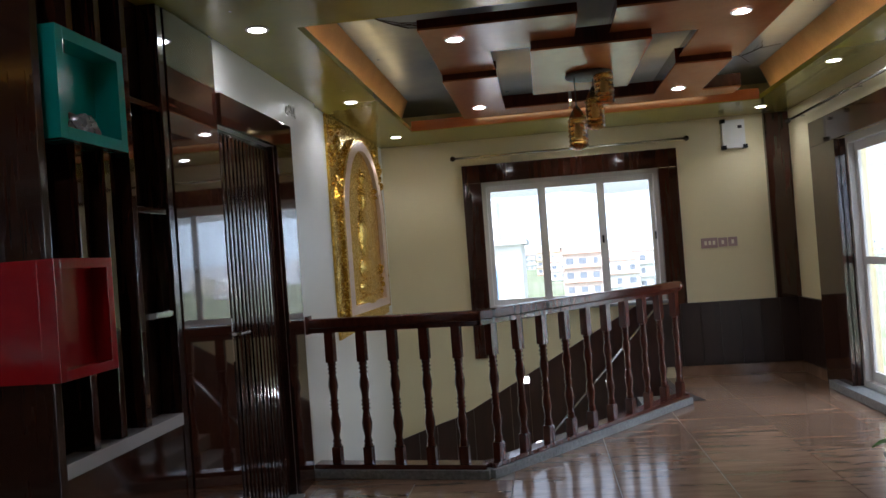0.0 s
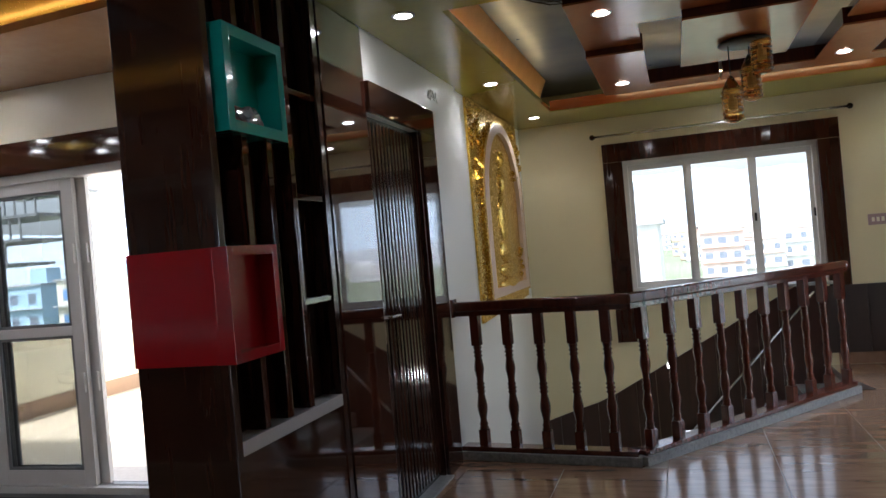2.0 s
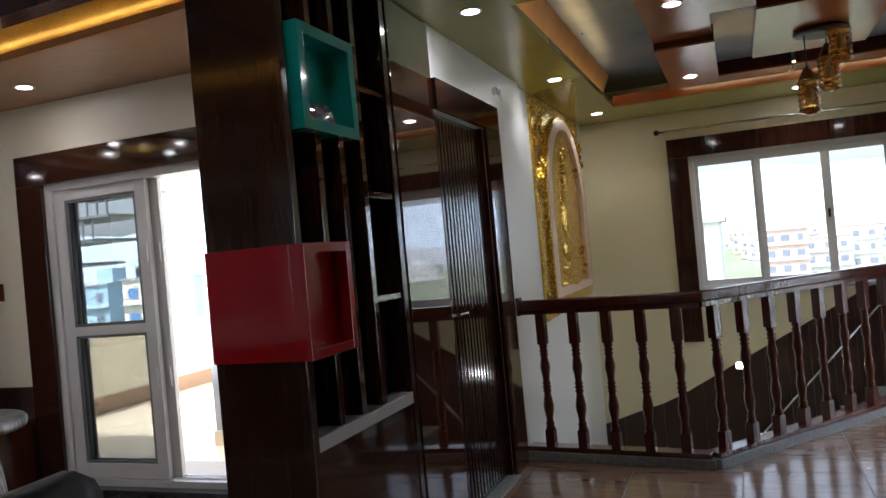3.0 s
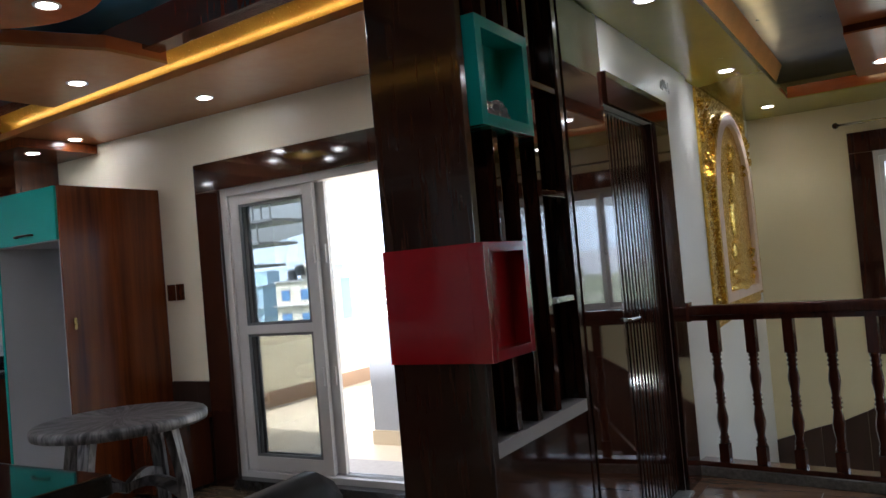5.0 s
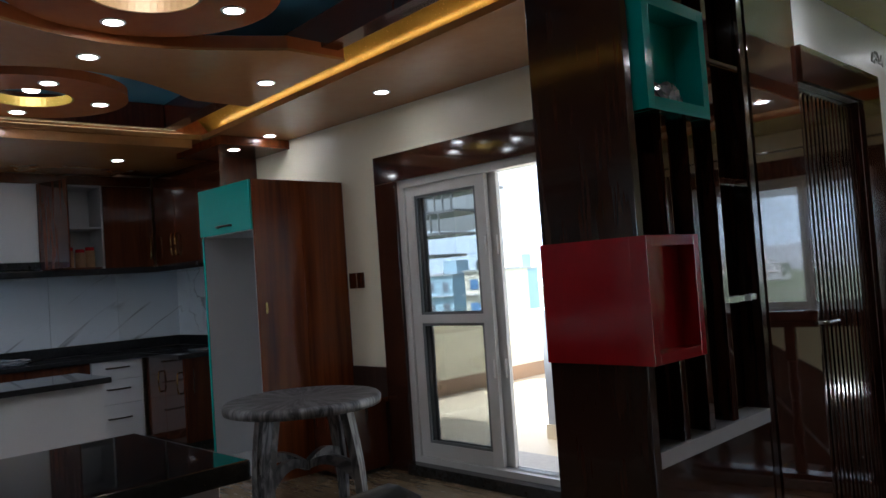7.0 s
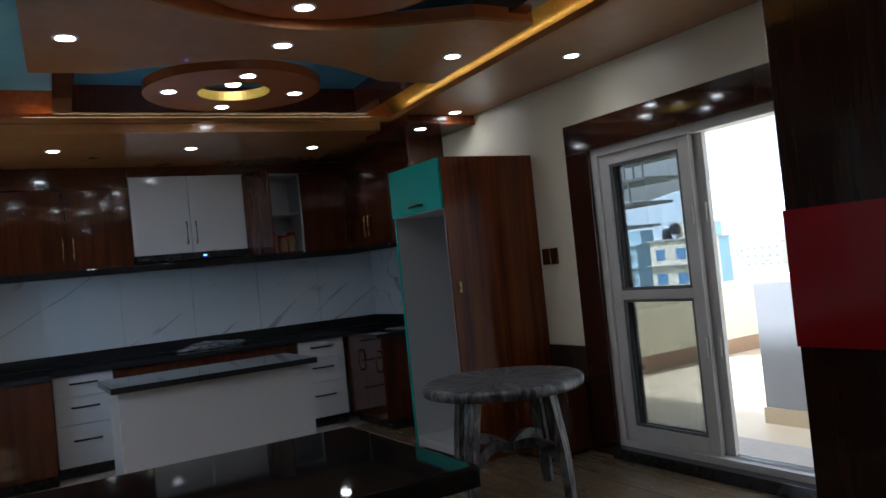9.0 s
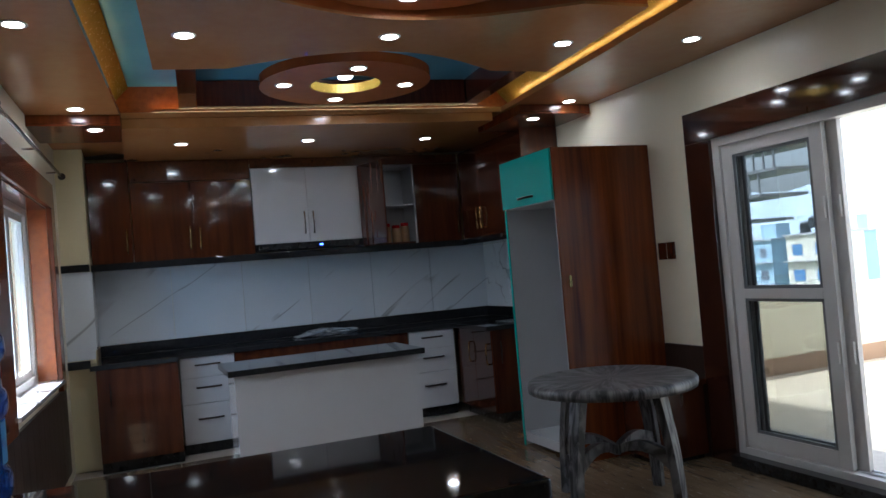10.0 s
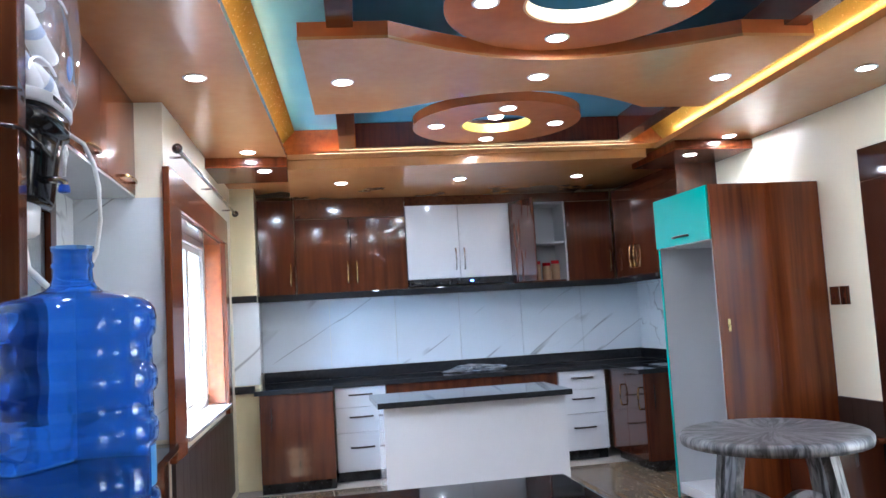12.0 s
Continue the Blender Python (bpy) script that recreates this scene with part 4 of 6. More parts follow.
# open cabinet
opn = thing("wall_cabinet", "wall cabinet with its door open on jars and a bowl", "wall cabinet", (X_WALL, 2.42, ZU), "kitchen wall cabinets")
part("back", boxes((X_WALL + 0.003, X_WALL + 0.015, 2.425, 2.98, ZU, 2.455)), grey_lam, opn)
for y in (2.415, 2.965):
    part("side", boxes((X_WALL + 0.015, X_UP, y, y + 0.016, ZU, 2.455)), grey_lam, opn)
for z in (ZU, 2.05, 2.44):
    part("shelf", boxes((X_WALL + 0.015, X_UP - 0.02, 2.431, 2.965, z, z + 0.016)), grey_lam if z > ZU else brown, opn)
swing = oblique(boxes((0, 0.40, -0.018, 0.0, ZU + 0.004, 2.452), bevel=0.002), (X_UP + 0.002, 2.425, 0), 18)
leaf = part("door", swing, brown, opn, "open brown door")
JARS = [(2.60, 0.045, 0.20, black_plastic), (2.70, 0.042, 0.19, None), (2.80, 0.045, 0.17, None), (2.89, 0.045, 0.19, None)]
jar_body = material("spice_jar_content", (0.34, 0.20, 0.10), 0.3, 0, (0.20, 0.10, 0.05), 20)
for y, r, h, m in JARS:
    jar = thing("jar", "spice jar with a red screw lid on the shelf" if m is None else "dark plastic storage jar on the shelf", "jar", (-7.80, y, ZU + 0.016), "jars in the open cabinet")
    part("body", spin([(r * 0.95, 0), (r, 0.01), (r, h * 0.8), (r * 0.85, h * 0.84)], (-7.80, y, ZU + 0.016), 16), m or jar_body, jar, "", True)
    part("lid", spin([(r * 0.92, h * 0.84), (r * 0.92, h), (r * 0.85, h + 0.004)], (-7.80, y, ZU + 0.016), 16), m or red, jar, "red lid" if m is None else "", True)
crumpled("plastic_bowl", (-7.82, 2.60, 2.066), (0.09, 0.10, 0.11), film, "clear plastic bowl on the upper shelf", "bowl", 1.2, 2)

# cooker hood
hood = thing("cooker_hood", "slim black cooker hood under the white cabinet", "cooker hood", (-7.8, 1.4, 1.70))
part("body", boxes((-7.97, -7.64, 1.40, 2.41, 1.69, 1.752), bevel=0.004), black_plastic, hood)
part("indicator", boxes((-7.641, -7.637, 1.985, 2.015, 1.715, 1.725)), glowing("blue_indicator", (0.05, 0.1, 1.0), 6.0), hood, "small blue indicator light")
part("badge", boxes((-7.641, -7.638, 1.45, 1.51, 1.715, 1.722)), steel, hood)

# right-hand run of wall cabinets
run = thing("wall_cabinet", "glossy brown wall cabinet on the side wall", "wall cabinet", (-7.68, 3.47, ZU), "kitchen wall cabinets")
part("body", boxes((-7.68, -6.32, 3.49, 3.837, ZU, 2.545)), brown, run)
for a, b, h in ((-7.665, -7.22, 0), (-7.217, -6.77, 1), (-6.767, -6.32, 0)):
    d = part("door", boxes((a, b, 3.472, 3.49, ZU + 0.002, 2.543), bevel=0.002), brown, run)
    hx = b - 0.04 if h == 0 else a + 0.04
    bar_handle((hx, 3.472, ZU + 0.08), (hx, 3.472, ZU + 0.28), (0, -0.03, 0), brass, d)
ledge = thing("ledge", "black granite ledge under the wall cabinets", "ledge", (-8, 0, 1.61))
part("slab", boxes((-7.997, -7.62, -0.1, 3.837, 1.612, 1.672), bevel=0.003), black_stone, ledge)
part("slab", boxes((-7.618, -5.87, 3.44, 3.837, 1.612, 1.672), bevel=0.003), black_stone, ledge)
part("slab", boxes((-7.45, -7.40, -0.2, 0.02, 1.612, 1.672), bevel=0.003), black_stone, ledge)

# splashback
splash = thing("splashback", "white veined marble tiles behind the counter", "splashback", (-8, 0, 0.97))
for i in range(6):
    y = 0.03 + i * 0.634
    part("tile", boxes((-7.997, -7.985, y, y + 0.631, 0.965, 1.611), bevel=0.001), marble, splash)
for i in range(4):
    x = -7.984 + i * 0.53
    part("tile", boxes((x, x + 0.527, 3.825, 3.838, 0.965, 1.611), bevel=0.001), marble, splash)
part("tile", boxes((-7.448, -7.436, -0.195, 0.022, 0.90, 1.611), bevel=0.001), marble, splash)
part("tile", boxes((-7.98, -7.44, 0.022, 0.032, 0.97, 1.611), bevel=0.001), marble, splash)

# worktops
top = thing("worktop", "polished black granite worktop with an upstand", "worktop", (-7.7, 1.9, 0.83))
part("slab", boxes((-7.997, -7.39, 0.64, 3.837, 0.825, 0.865), bevel=0.004), black_stone, top)
part("slab", boxes((-7.997, -7.17, -0.02, 0.638, 0.825, 0.865), bevel=0.004), black_stone, top)
part("slab", boxes((-7.388, -6.58, 3.13, 3.837, 0.825, 0.865), bevel=0.004), black_stone, top)
part("upstand", boxes((-7.984, -7.965, 0.035, 3.824, 0.866, 0.964), bevel=0.002), black_stone, top)
part("upstand", boxes((-7.964, -5.87, 3.805, 3.824, 0.866, 0.964), bevel=0.002), black_stone, top)
part("band", boxes((-7.45, -7.40, -0.2, -0.022, 0.83, 0.895), bevel=0.002), black_stone, top)


def drawers(y0, y1, label):
    ob = thing("drawer_unit", label, "drawers", (X_LOW, y0, 0), "white kitchen drawers")
    part("carcass", boxes((X_WALL + 0.02, X_LOW - 0.02, y0, y1, 0.09, 0.823)), white_lam, ob)
    part("plinth", boxes((X_WALL + 0.02, X_LOW - 0.05, y0, y1, 0.0, 0.089)), black_plastic, ob, "recessed black plinth")
    for z0, z1 in ((0.095, 0.425), (0.43, 0.645), (0.65, 0.82)):
        d = part("drawer", boxes((X_LOW - 0.019, X_LOW, y0 + 0.003, y1 - 0.003, z0, z1), bevel=0.003), white_lam, ob)
        m, c = (y0 + y1) / 2, z0 + (z1 - z0) * 0.62
        bar_handle((X_LOW, m - 0.10, c), (X_LOW, m + 0.10, c), (0.03, 0, 0), dark_metal, d)
    return ob


drawers(0.655, 1.105, "white three-drawer unit with dark bow handles")
drawers(2.71, 3.17, "white three-drawer unit with dark bow handles")


def base_unit(x0, x1, y0, y1, face, label, doors=2):
    ob = thing("base_cabinet", label, "base cabinet", (x1, y0, 0), "kitchen base cabinets")
    part("body", boxes((x0, x1 - 0.02, y0, y1, 0.09, 0.823)) if face == "x" else boxes((x0, x1, y0 + 0.02, y1, 0.09, 0.823)), brown, ob)
    part("plinth", boxes((x0, x1 - 0.06, y0, y1, 0.0, 0.089)) if face == "x" else boxes((x0, x1, y0 + 0.06, y1, 0.0, 0.089)), black_plastic, ob)
    for i in range(doors):
        if face == "x":
            w = (y1 - y0) / doors
            d = part("door", boxes((x1 - 0.018, x1, y0 + i * w + 0.002, y0 + (i + 1) * w - 0.002, 0.095, 0.82), bevel=0.002), brown, ob)
        else:
            w = (x1 - x0) / doors
            a, b = x0 + i * w + 0.002, x0 + (i + 1) * w - 0.002
            d = part("door", boxes((a, b, y0, y0 + 0.018, 0.095, 0.82), bevel=0.002), brown, ob)
            bar_handle((b - 0.05, y0, 0.52), (b - 0.05, y0, 0.70), (0, -0.03, 0), brass, d)
    return ob


base_unit(-7.98, -7.20, 0.02, 0.635, "x", "glossy brown base cabinet that stands forward beside the drawers", 1)
base_unit(-7.98, X_LOW - 0.004, 1.11, 2.705, "x", "glossy brown base cabinets between the drawer units", 3)
base_unit(-7.40, -6.66, 3.20, 3.837, "y", "glossy brown base cabinet along the side wall", 2)
crumpled("plastic_bag", (-7.70, 2.02, 0.866), (0.16, 0.36, 0.055), film, "crumpled clear plastic wrapping on the worktop", "plastic bag", 7.0, 4)
plate = thing("wall_outlet", "grey socket plate on the worktop edge", "socket", (-6.7, 3.4, 0.866))
part("plate", boxes((-7.0, -6.7, 3.42, 3.60, 0.866, 0.872), bevel=0.002), steel, plate)

# fridge housing
F0, F1, FY = -5.86, -5.09, 3.04
fr = thing("fridge_housing", "tall empty fridge housing with a teal top door and brown side", "cabinet", (F1, FY, 0))
for ya, yb in ((FY, 3.437), (3.439, 3.838)):
    part("side_panel", boxes((F1 - 0.02, F1, ya, yb, 0.0, 2.165), bevel=0.002), satin_brown, fr, "brown full-height side panel")
part("side_lining", boxes((F1 - 0.034, F1 - 0.0205, FY + 0.004, 3.82, 0.10, 1.80)), grey_lam, fr)
part("far_side", boxes((F0, F0 + 0.02, FY + 0.003, 3.838, 0.0, 2.165)), grey_lam, fr)
part("teal_edge", boxes((F0 - 0.002, F0 + 0.022, FY - 0.004, FY + 0.003, 0.0, 1.80)), teal, fr, "narrow teal edging")
part("back", boxes((F0 + 0.02, F1 - 0.034, 3.815, 3.835, 0.0, 2.165)), grey_lam, fr)
part("bottom", boxes((F0 + 0.02, F1 - 0.034, FY + 0.01, 3.815, 0.03, 0.10)), white_lam, fr)
part("top_shelf", boxes((F0 + 0.02, F1 - 0.034, FY + 0.02, 3.815, 1.80, 1.82)), grey_lam, fr)
part("lid", boxes((F0, F1 - 0.02, FY + 0.02, 3.835, 2.145, 2.165)), brown, fr)
td = part("door", boxes((F0 - 0.004, F1 - 0.022, FY - 0.016, FY + 0.002, 1.805, 2.163), bevel=0.002), teal, fr, "teal laminated flap door")
bar_handle((-5.56, FY - 0.016, 1.86), (-5.38, FY - 0.016, 1.86), (0, -0.03, 0), dark_metal, td)
lock = part("knot", boxes((F1, F1 + 0.006, 3.09, 3.11, 1.20, 1.28), bevel=0.002), brass, fr, "small brass lock plate")
part("keyhole", spin([(0.012, 0), (0.012, 0.01)], (F1 + 0.004, 3.10, 1.23), 10), brass, lock)

# ---- kitchen: islands ----
isl = thing("island", "white kitchen island with a black granite top", "kitchen island", (-6.05, 1.57, 0))
part("front_panel", boxes((-5.84, -5.82, 0.915, 2.215, 0.0, 0.80), bevel=0.002), white_lam, isl)
part("body", boxes((-6.36, -5.842, 0.93, 2.20, 0.0, 0.80)), white_lam, isl)
part("top", boxes((-6.42, -5.76, 0.87, 2.25, 0.802, 0.842), bevel=0.005), black_stone, isl, "black granite slab with a thin edge")

bar = thing("bar_counter", "high bar counter with a polished black granite top and white sides", "bar counter", (-1.95, 0.3, 0))
part("top", boxes((-2.24, -1.685, -0.80, 0.955, 1.0, 1.04), bevel=0.006), black_stone, bar, "polished black granite slab")
part("front_panel", boxes((-1.745, -1.725, -0.80, 0.905, 0.0, 1.0), bevel=0.002), white_lam, bar)
part("body", boxes((-2.18, -1.746, -0.80, 0.90, 0.0, 1.0)), white_lam, bar)


def bar_stool(x, y):
    """A stool whose upholstered back stands along y; the seat lies towards the counter."""
    ob = thing("bar_stool", "black leather bar stool with a low back by the counter", "bar stool", (x, y, 0))
    bm = bmesh.new()
    rows = []
    for k in range(13):
        s = -1 + k / 6
        yy = y + 0.20 * s
        bow = 0.012 * s * s
        drop = 0.02 * max(0.0, (abs(s) - 0.83) / 0.17) ** 2
        rows.append([bm.verts.new((x + dx - bow, yy, z)) for dx, z in ((0.0, 0.86), (0.0, 1.140 - drop), (-0.012, 1.156 - drop), (-0.030, 1.156 - drop), (-0.042, 1.140 - drop), (-0.042, 0.86))])
    for a, b in zip(rows, rows[1:]):
        for j in range(6):
            bm.faces.new((a[j], a[(j + 1) % 6], b[(j + 1) % 6], b[j]))
    bm.faces.new(rows[0][::-1])
    bm.faces.new(rows[-1])
    bmesh.ops.recalc_face_normals(bm, faces=bm.faces)
    part("backrest", bm, stool_leather, ob, "", True)
    part("seat", boxes((x - 0.42, x - 0.03, y - 0.20, y + 0.20, 0.68, 0.75), bevel=0.02), stool_leather, ob)
    for dy in (-0.12, 0.12):
        part("back_bar", tube([(x - 0.06, y + dy, 0.69), (x - 0.025, y + dy, 0.90)], 0.011, 8), steel, ob)
    for dx, dy in ((-0.39, -0.17), (-0.39, 0.17), (-0.06, -0.17), (-0.06, 0.17)):
        part("leg", tube([(x + dx, y + dy, 0.69), (x + dx * 1.05 + 0.01, y + dy * 1.15, 0.0)], 0.013, 8), steel, ob)
    return ob


stool_leather = material("black_leather", (0.010, 0.010, 0.012), 0.42, 0, (0.016, 0.016, 0.018), 30, bump=0.2)
bar_stool(-0.918, 0.537)


def streaked(name, light, deep, rough):
    """Moulded plastic with pale and dark streaks that run out from the middle."""
    m = material(name, light, rough, 0, [c * 0.8 for c in light], 8, bump=0.1)
    n, l = m.node_tree.nodes, m.node_tree.links
    tc, flat, unit_v, grow, span, off, tex, ramp, mix = (n.new(k) for k in ("ShaderNodeTexCoord", "ShaderNodeVectorMath", "ShaderNodeVectorMath", "ShaderNodeVectorMath", "ShaderNodeVectorMath",
                                                         "ShaderNodeVectorMath", "ShaderNodeTexNoise", "ShaderNodeMapRange", "ShaderNodeMix"))
    flat.operation, unit_v.operation, grow.operation, span.operation, off.operation = "MULTIPLY", "NORMALIZE", "SCALE", "SCALE", "ADD"
    flat.inputs[1].default_value = (1, 1, 0)
    grow.inputs["Scale"].default_value, span.inputs["Scale"].default_value = 4.5, 3.0
    l.new(tc.outputs["Object"], flat.inputs[0])
    l.new(flat.outputs[0], unit_v.inputs[0])
    l.new(unit_v.outputs[0], grow.inputs[0])
    l.new(tc.outputs["Object"], span.inputs[0])
    l.new(grow.outputs[0], off.inputs[0])
    l.new(span.outputs[0], off.inputs[1])
    l.new(off.outputs[0], tex.inputs["Vector"])
    tex.inputs["Scale"].default_value, tex.inputs["Detail"].default_value, tex.inputs["Distortion"].default_value = 1.6, 5, 1.6
    ramp.inputs[1].default_value, ramp.inputs[2].default_value = 0.40, 0.60
    l.new(tex.outputs["Fac"], ramp.inputs[0])
    mix.data_type = "RGBA"
    p = n["Principled BSDF"]
    l.new(ramp.outputs[0], mix.inputs[0])
    mix.inputs[6].default_value = (*deep, 1)
    l.new(p.inputs["Base Color"].links[0].from_socket, mix.inputs[7])
    l.new(mix.outputs[2], p.inputs["Base Color"])
    return m


# round plastic table
def table(cx, cy):
    stone = streaked("grey_marbled_plastic", (0.19, 0.185, 0.19), (0.015, 0.015, 0.017), 0.38)
    ob = thing("round_table", "round grey marbled plastic table with four braced legs", "table", (cx, cy, 0))
    part("tabletop", spin([(0.10, 0.675), (0.44, 0.668), (0.462, 0.660), (0.470, 0.652), (0.474, 0.670), (0.474, 0.692), (0.462, 0.706), (0.44, 0.710), (0.40, 0.708), (0.02, 0.708)], (cx, cy, 0), 56), stone, ob, "", True)
    for k in range(4):
        a = math.radians(20 + 90 * k)
        bm = bmesh.new()
        prev = None
        for s in range(7):
            f = s / 6
            r = 0.30 + 0.09 * f + 0.02 * math.sin(math.pi * f)
            z = 0.67 * (1 - f)
            w, d = 0.048 - 0.018 * f, 0.022
            ringv = [bm.verts.new((r + dd, ww, z)) for dd, ww in ((-d, -w), (d, -w * 0.8), (d, w * 0.8), (-d, w))]
            if prev:
                for j in range(4):
                    bm.faces.new((prev[j], prev[(j + 1) % 4], ringv[(j + 1) % 4], ringv[j]))
            else:
                bm.faces.new(ringv)
            prev = ringv
        bm.faces.new(prev[::-1])
        bmesh.ops.recalc_face_normals(bm, faces=bm.faces)
        leg = part("leg", oblique(bm, (cx, cy, 0), math.degrees(a)), stone, ob)
        b2 = bmesh.new()
        prev = None
        for s in range(9):
            f = s / 8
            z = 0.30 - 0.10 * (2 * f - 1) ** 2 * 0.0 + (0.05 * math.sin(math.pi * f))
            x = 0.36 * (1 - f)
            h = 0.03 + 0.05 * abs(1 - f) ** 3
            ringv = [b2.verts.new((x, ww, zz)) for ww, zz in ((-0.02, z - h), (0.02, z - h), (0.02, z + 0.02), (-0.02, z + 0.02))]
            if prev:
                for j in range(4):
                    b2.faces.new((prev[j], prev[(j + 1) % 4], ringv[(j + 1) % 4], ringv[j]))
            prev = ringv
        bmesh.ops.recalc_face_normals(b2, faces=b2.faces)
        part("brace", oblique(b2, (cx, cy, 0), math.degrees(a)), stone, leg)
    return ob


table(-4.26, 2.80)
chest = thing("bench_box", "low brown wooden box against the panelling", "storage box", (-4.8, 3.6, 0))
part("body", boxes((-5.07, -4.68, 3.42, 3.80, 0.03, 0.49), bevel=0.004), brown, chest)
part("lid", boxes((-5.08, -4.66, 3.40, 3.81, 0.49, 0.525), bevel=0.004), brown_y, chest)
for x in (-5.02, -4.76):
    part("foot", boxes((x, x + 0.05, 3.44, 3.78, 0.0, 0.03)), black_plastic, chest)
wk = thing("wainscot", "dark walnut panelling beside the terrace door", "wall panelling", (-5.07, 3.83, 0))
for i in range(3):
    part("plank", boxes((-5.068 + i * 0.132, -4.938 + i * 0.132, 3.815, 3.838, 0.0, 0.737), bevel=0.002), walnut, wk)
sw = thing("switch_plate", "pair of dark red switch plates on the kitchen wall", "switch", (-4.98, 3.83, 1.33))
for x in (-5.02, -4.925):
    pl = part("plate", boxes((x - 0.038, x + 0.038, 3.826, 3.84, 1.33, 1.45), bevel=0.003), brown, sw)
    part("rocker", boxes((x - 0.012, x + 0.012, 3.821, 3.827, 1.37, 1.41), bevel=0.002), redwood, pl)

# ---- terrace door ----
# the bead's grey includes the shade it lies in, besides the dark gasket
bead_shade = material("shaded_glazing_bead", (0.16, 0.165, 0.17), 0.4, 0, (0.10, 0.10, 0.11), 12)
td = tagged(thing("door_3", "white sliding terrace door standing half open", "door", (-3.5, 3.86, 0.06)), kind="structure")
part("door_frame", boxes((-4.45, -4.39, 3.845, 3.96, 0.06, 2.085), (-2.66, -2.60, 3.845, 3.96, 0.06, 2.085), (-4.39, -2.66, 3.845, 3.96, 2.03, 2.085), (-4.39, -2.66, 3.845, 3.96, 0.06, 0.115), bevel=0.004), upvc, td)
part("track", boxes((-4.39, -2.66, 3.89, 3.896, 0.115, 0.13), (-4.39, -2.66, 3.93, 3.936, 0.115, 0.13)), steel, td)
for a, b, y in ((-4.39, -3.625, 3.865), (-4.37, -3.565, 3.915)):
    s = part("sash", boxes((a, a + 0.085, y, y + 0.035, 0.12, 2.03), (b - 0.085, b, y, y + 0.035, 0.12, 2.03), (a + 0.085, b - 0.085, y, y + 0.035, 0.12, 0.215), (a + 0.085, b - 0.085, y, y + 0.035, 1.96, 2.03), (a + 0.085, b - 0.085, y, y + 0.035, 1.055, 1.115), bevel=0.004), upvc, td)
    for z0, z1 in ((0.215, 1.055), (1.115, 1.96)):
        part("bead", boxes((a + 0.085, a + 0.105, y + 0.006, y + 0.028, z0, z1), (b - 0.105, b - 0.085, y + 0.006, y + 0.028, z0, z1), (a + 0.105, b - 0.105, y + 0.006, y + 0.028, z0, z0 + 0.018), (a + 0.105, b - 0.105, y + 0.006, y + 0.028, z1 - 0.018, z1)), bead_shade, s, "glazing bead and gasket, shade put into the grey")
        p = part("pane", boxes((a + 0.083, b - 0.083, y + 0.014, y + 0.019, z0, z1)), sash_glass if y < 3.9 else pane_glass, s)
        p.visible_shadow = False
    part("pull", boxes((b - 0.03, b - 0.012, y - 0.016, y, 1.50, 1.62), (b - 0.03, b - 0.012, y - 0.016, y, 0.70, 0.82), bevel=0.003), upvc, s)
trim4 = thing("door_trim", "glossy black-brown laminated surround of the terrace door", "door trim", (-4.67, 3.82, 0))
part("head", boxes((-4.67, -2.40, 3.815, 3.842, 2.082, 2.285), bevel=0.003), trim_brown, trim4)
part("jamb", boxes((-4.67, -4.445, 3.815, 3.842, 0.0, 2.08), bevel=0.003), trim_brown, trim4)
part("jamb", boxes((-2.605, -2.40, 3.815, 3.842, 0.0, 2.08), bevel=0.003), trim_brown, trim4)
part("threshold", boxes((-4.44, -2.61, 3.76, 3.842, 0.0, 0.075), bevel=0.005), black_stone, trim4, "black granite threshold")

# ---- kitchen: window side ----
SOUTH = -0.093


def southward(*obs):
    """Sets things back to the window wall."""
    for ob in obs:
        ob.location.y += SOUTH


win = tagged(thing("window_2", "white three-light kitchen window with a marble sill", "window", (-5.8, -0.4, 0.82)), kind="structure")
part("window_frame", boxes((-6.80, -6.74, -0.37, -0.29, 0.82, 2.08), (-5.06, -5.0, -0.37, -0.29, 0.82, 2.08), (-6.74, -5.06, -0.37, -0.29, 2.02, 2.08), (-6.74, -5.06, -0.37, -0.29, 0.82, 0.88), bevel=0.004), upvc, win)
for a, b in ((-6.74, -6.18), (-6.18, -5.62), (-5.62, -5.06)):
    s = part("sash", boxes((a, a + 0.05, -0.35, -0.31, 0.88, 2.02), (b - 0.05, b, -0.35, -0.31, 0.88, 2.02), (a + 0.05, b - 0.05, -0.35, -0.31, 0.88, 0.93), (a + 0.05, b - 0.05, -0.35, -0.31, 1.97, 2.02), bevel=0.003), upvc, win)
    p = part("pane", boxes((a + 0.05, b - 0.05, -0.34, -0.335, 0.93, 1.97)), pane_glass, s)
    p.visible_shadow = False
part("window_sill", boxes((-6.80, -5.0, -0.29, -0.11, 0.80, 0.825), bevel=0.004), white_lam, win, "white marble sill")
trim5 = thing("window_trim", "glossy red-brown laminated surround of the kitchen window", "window trim", (-5.8, -0.19, 0.8))
part("head", boxes((-6.98, -4.68, -0.2, -0.165, 2.08, 2.27), bevel=0.003), satin_brown, trim5)
part("jamb", boxes((-6.98, -6.80, -0.2, -0.165, 0.74, 2.078), bevel=0.003), satin_brown, trim5)
part("jamb", boxes((-5.0, -4.68, -0.2, -0.165, 0.74, 2.078), bevel=0.003), satin_brown, trim5)
part("lining", boxes((-6.815, -6.802, -0.325, -0.2, 0.826, 2.08)), redwood, trim5)
# far reveal gets brighter orange wood to carry the daylight falling on it
part("lining", boxes((-6.798, -6.786, -0.323, -0.2, 0.828, 2.078)), orange_wood, trim5, "wooden window reveal, strong daylight put into its orange")
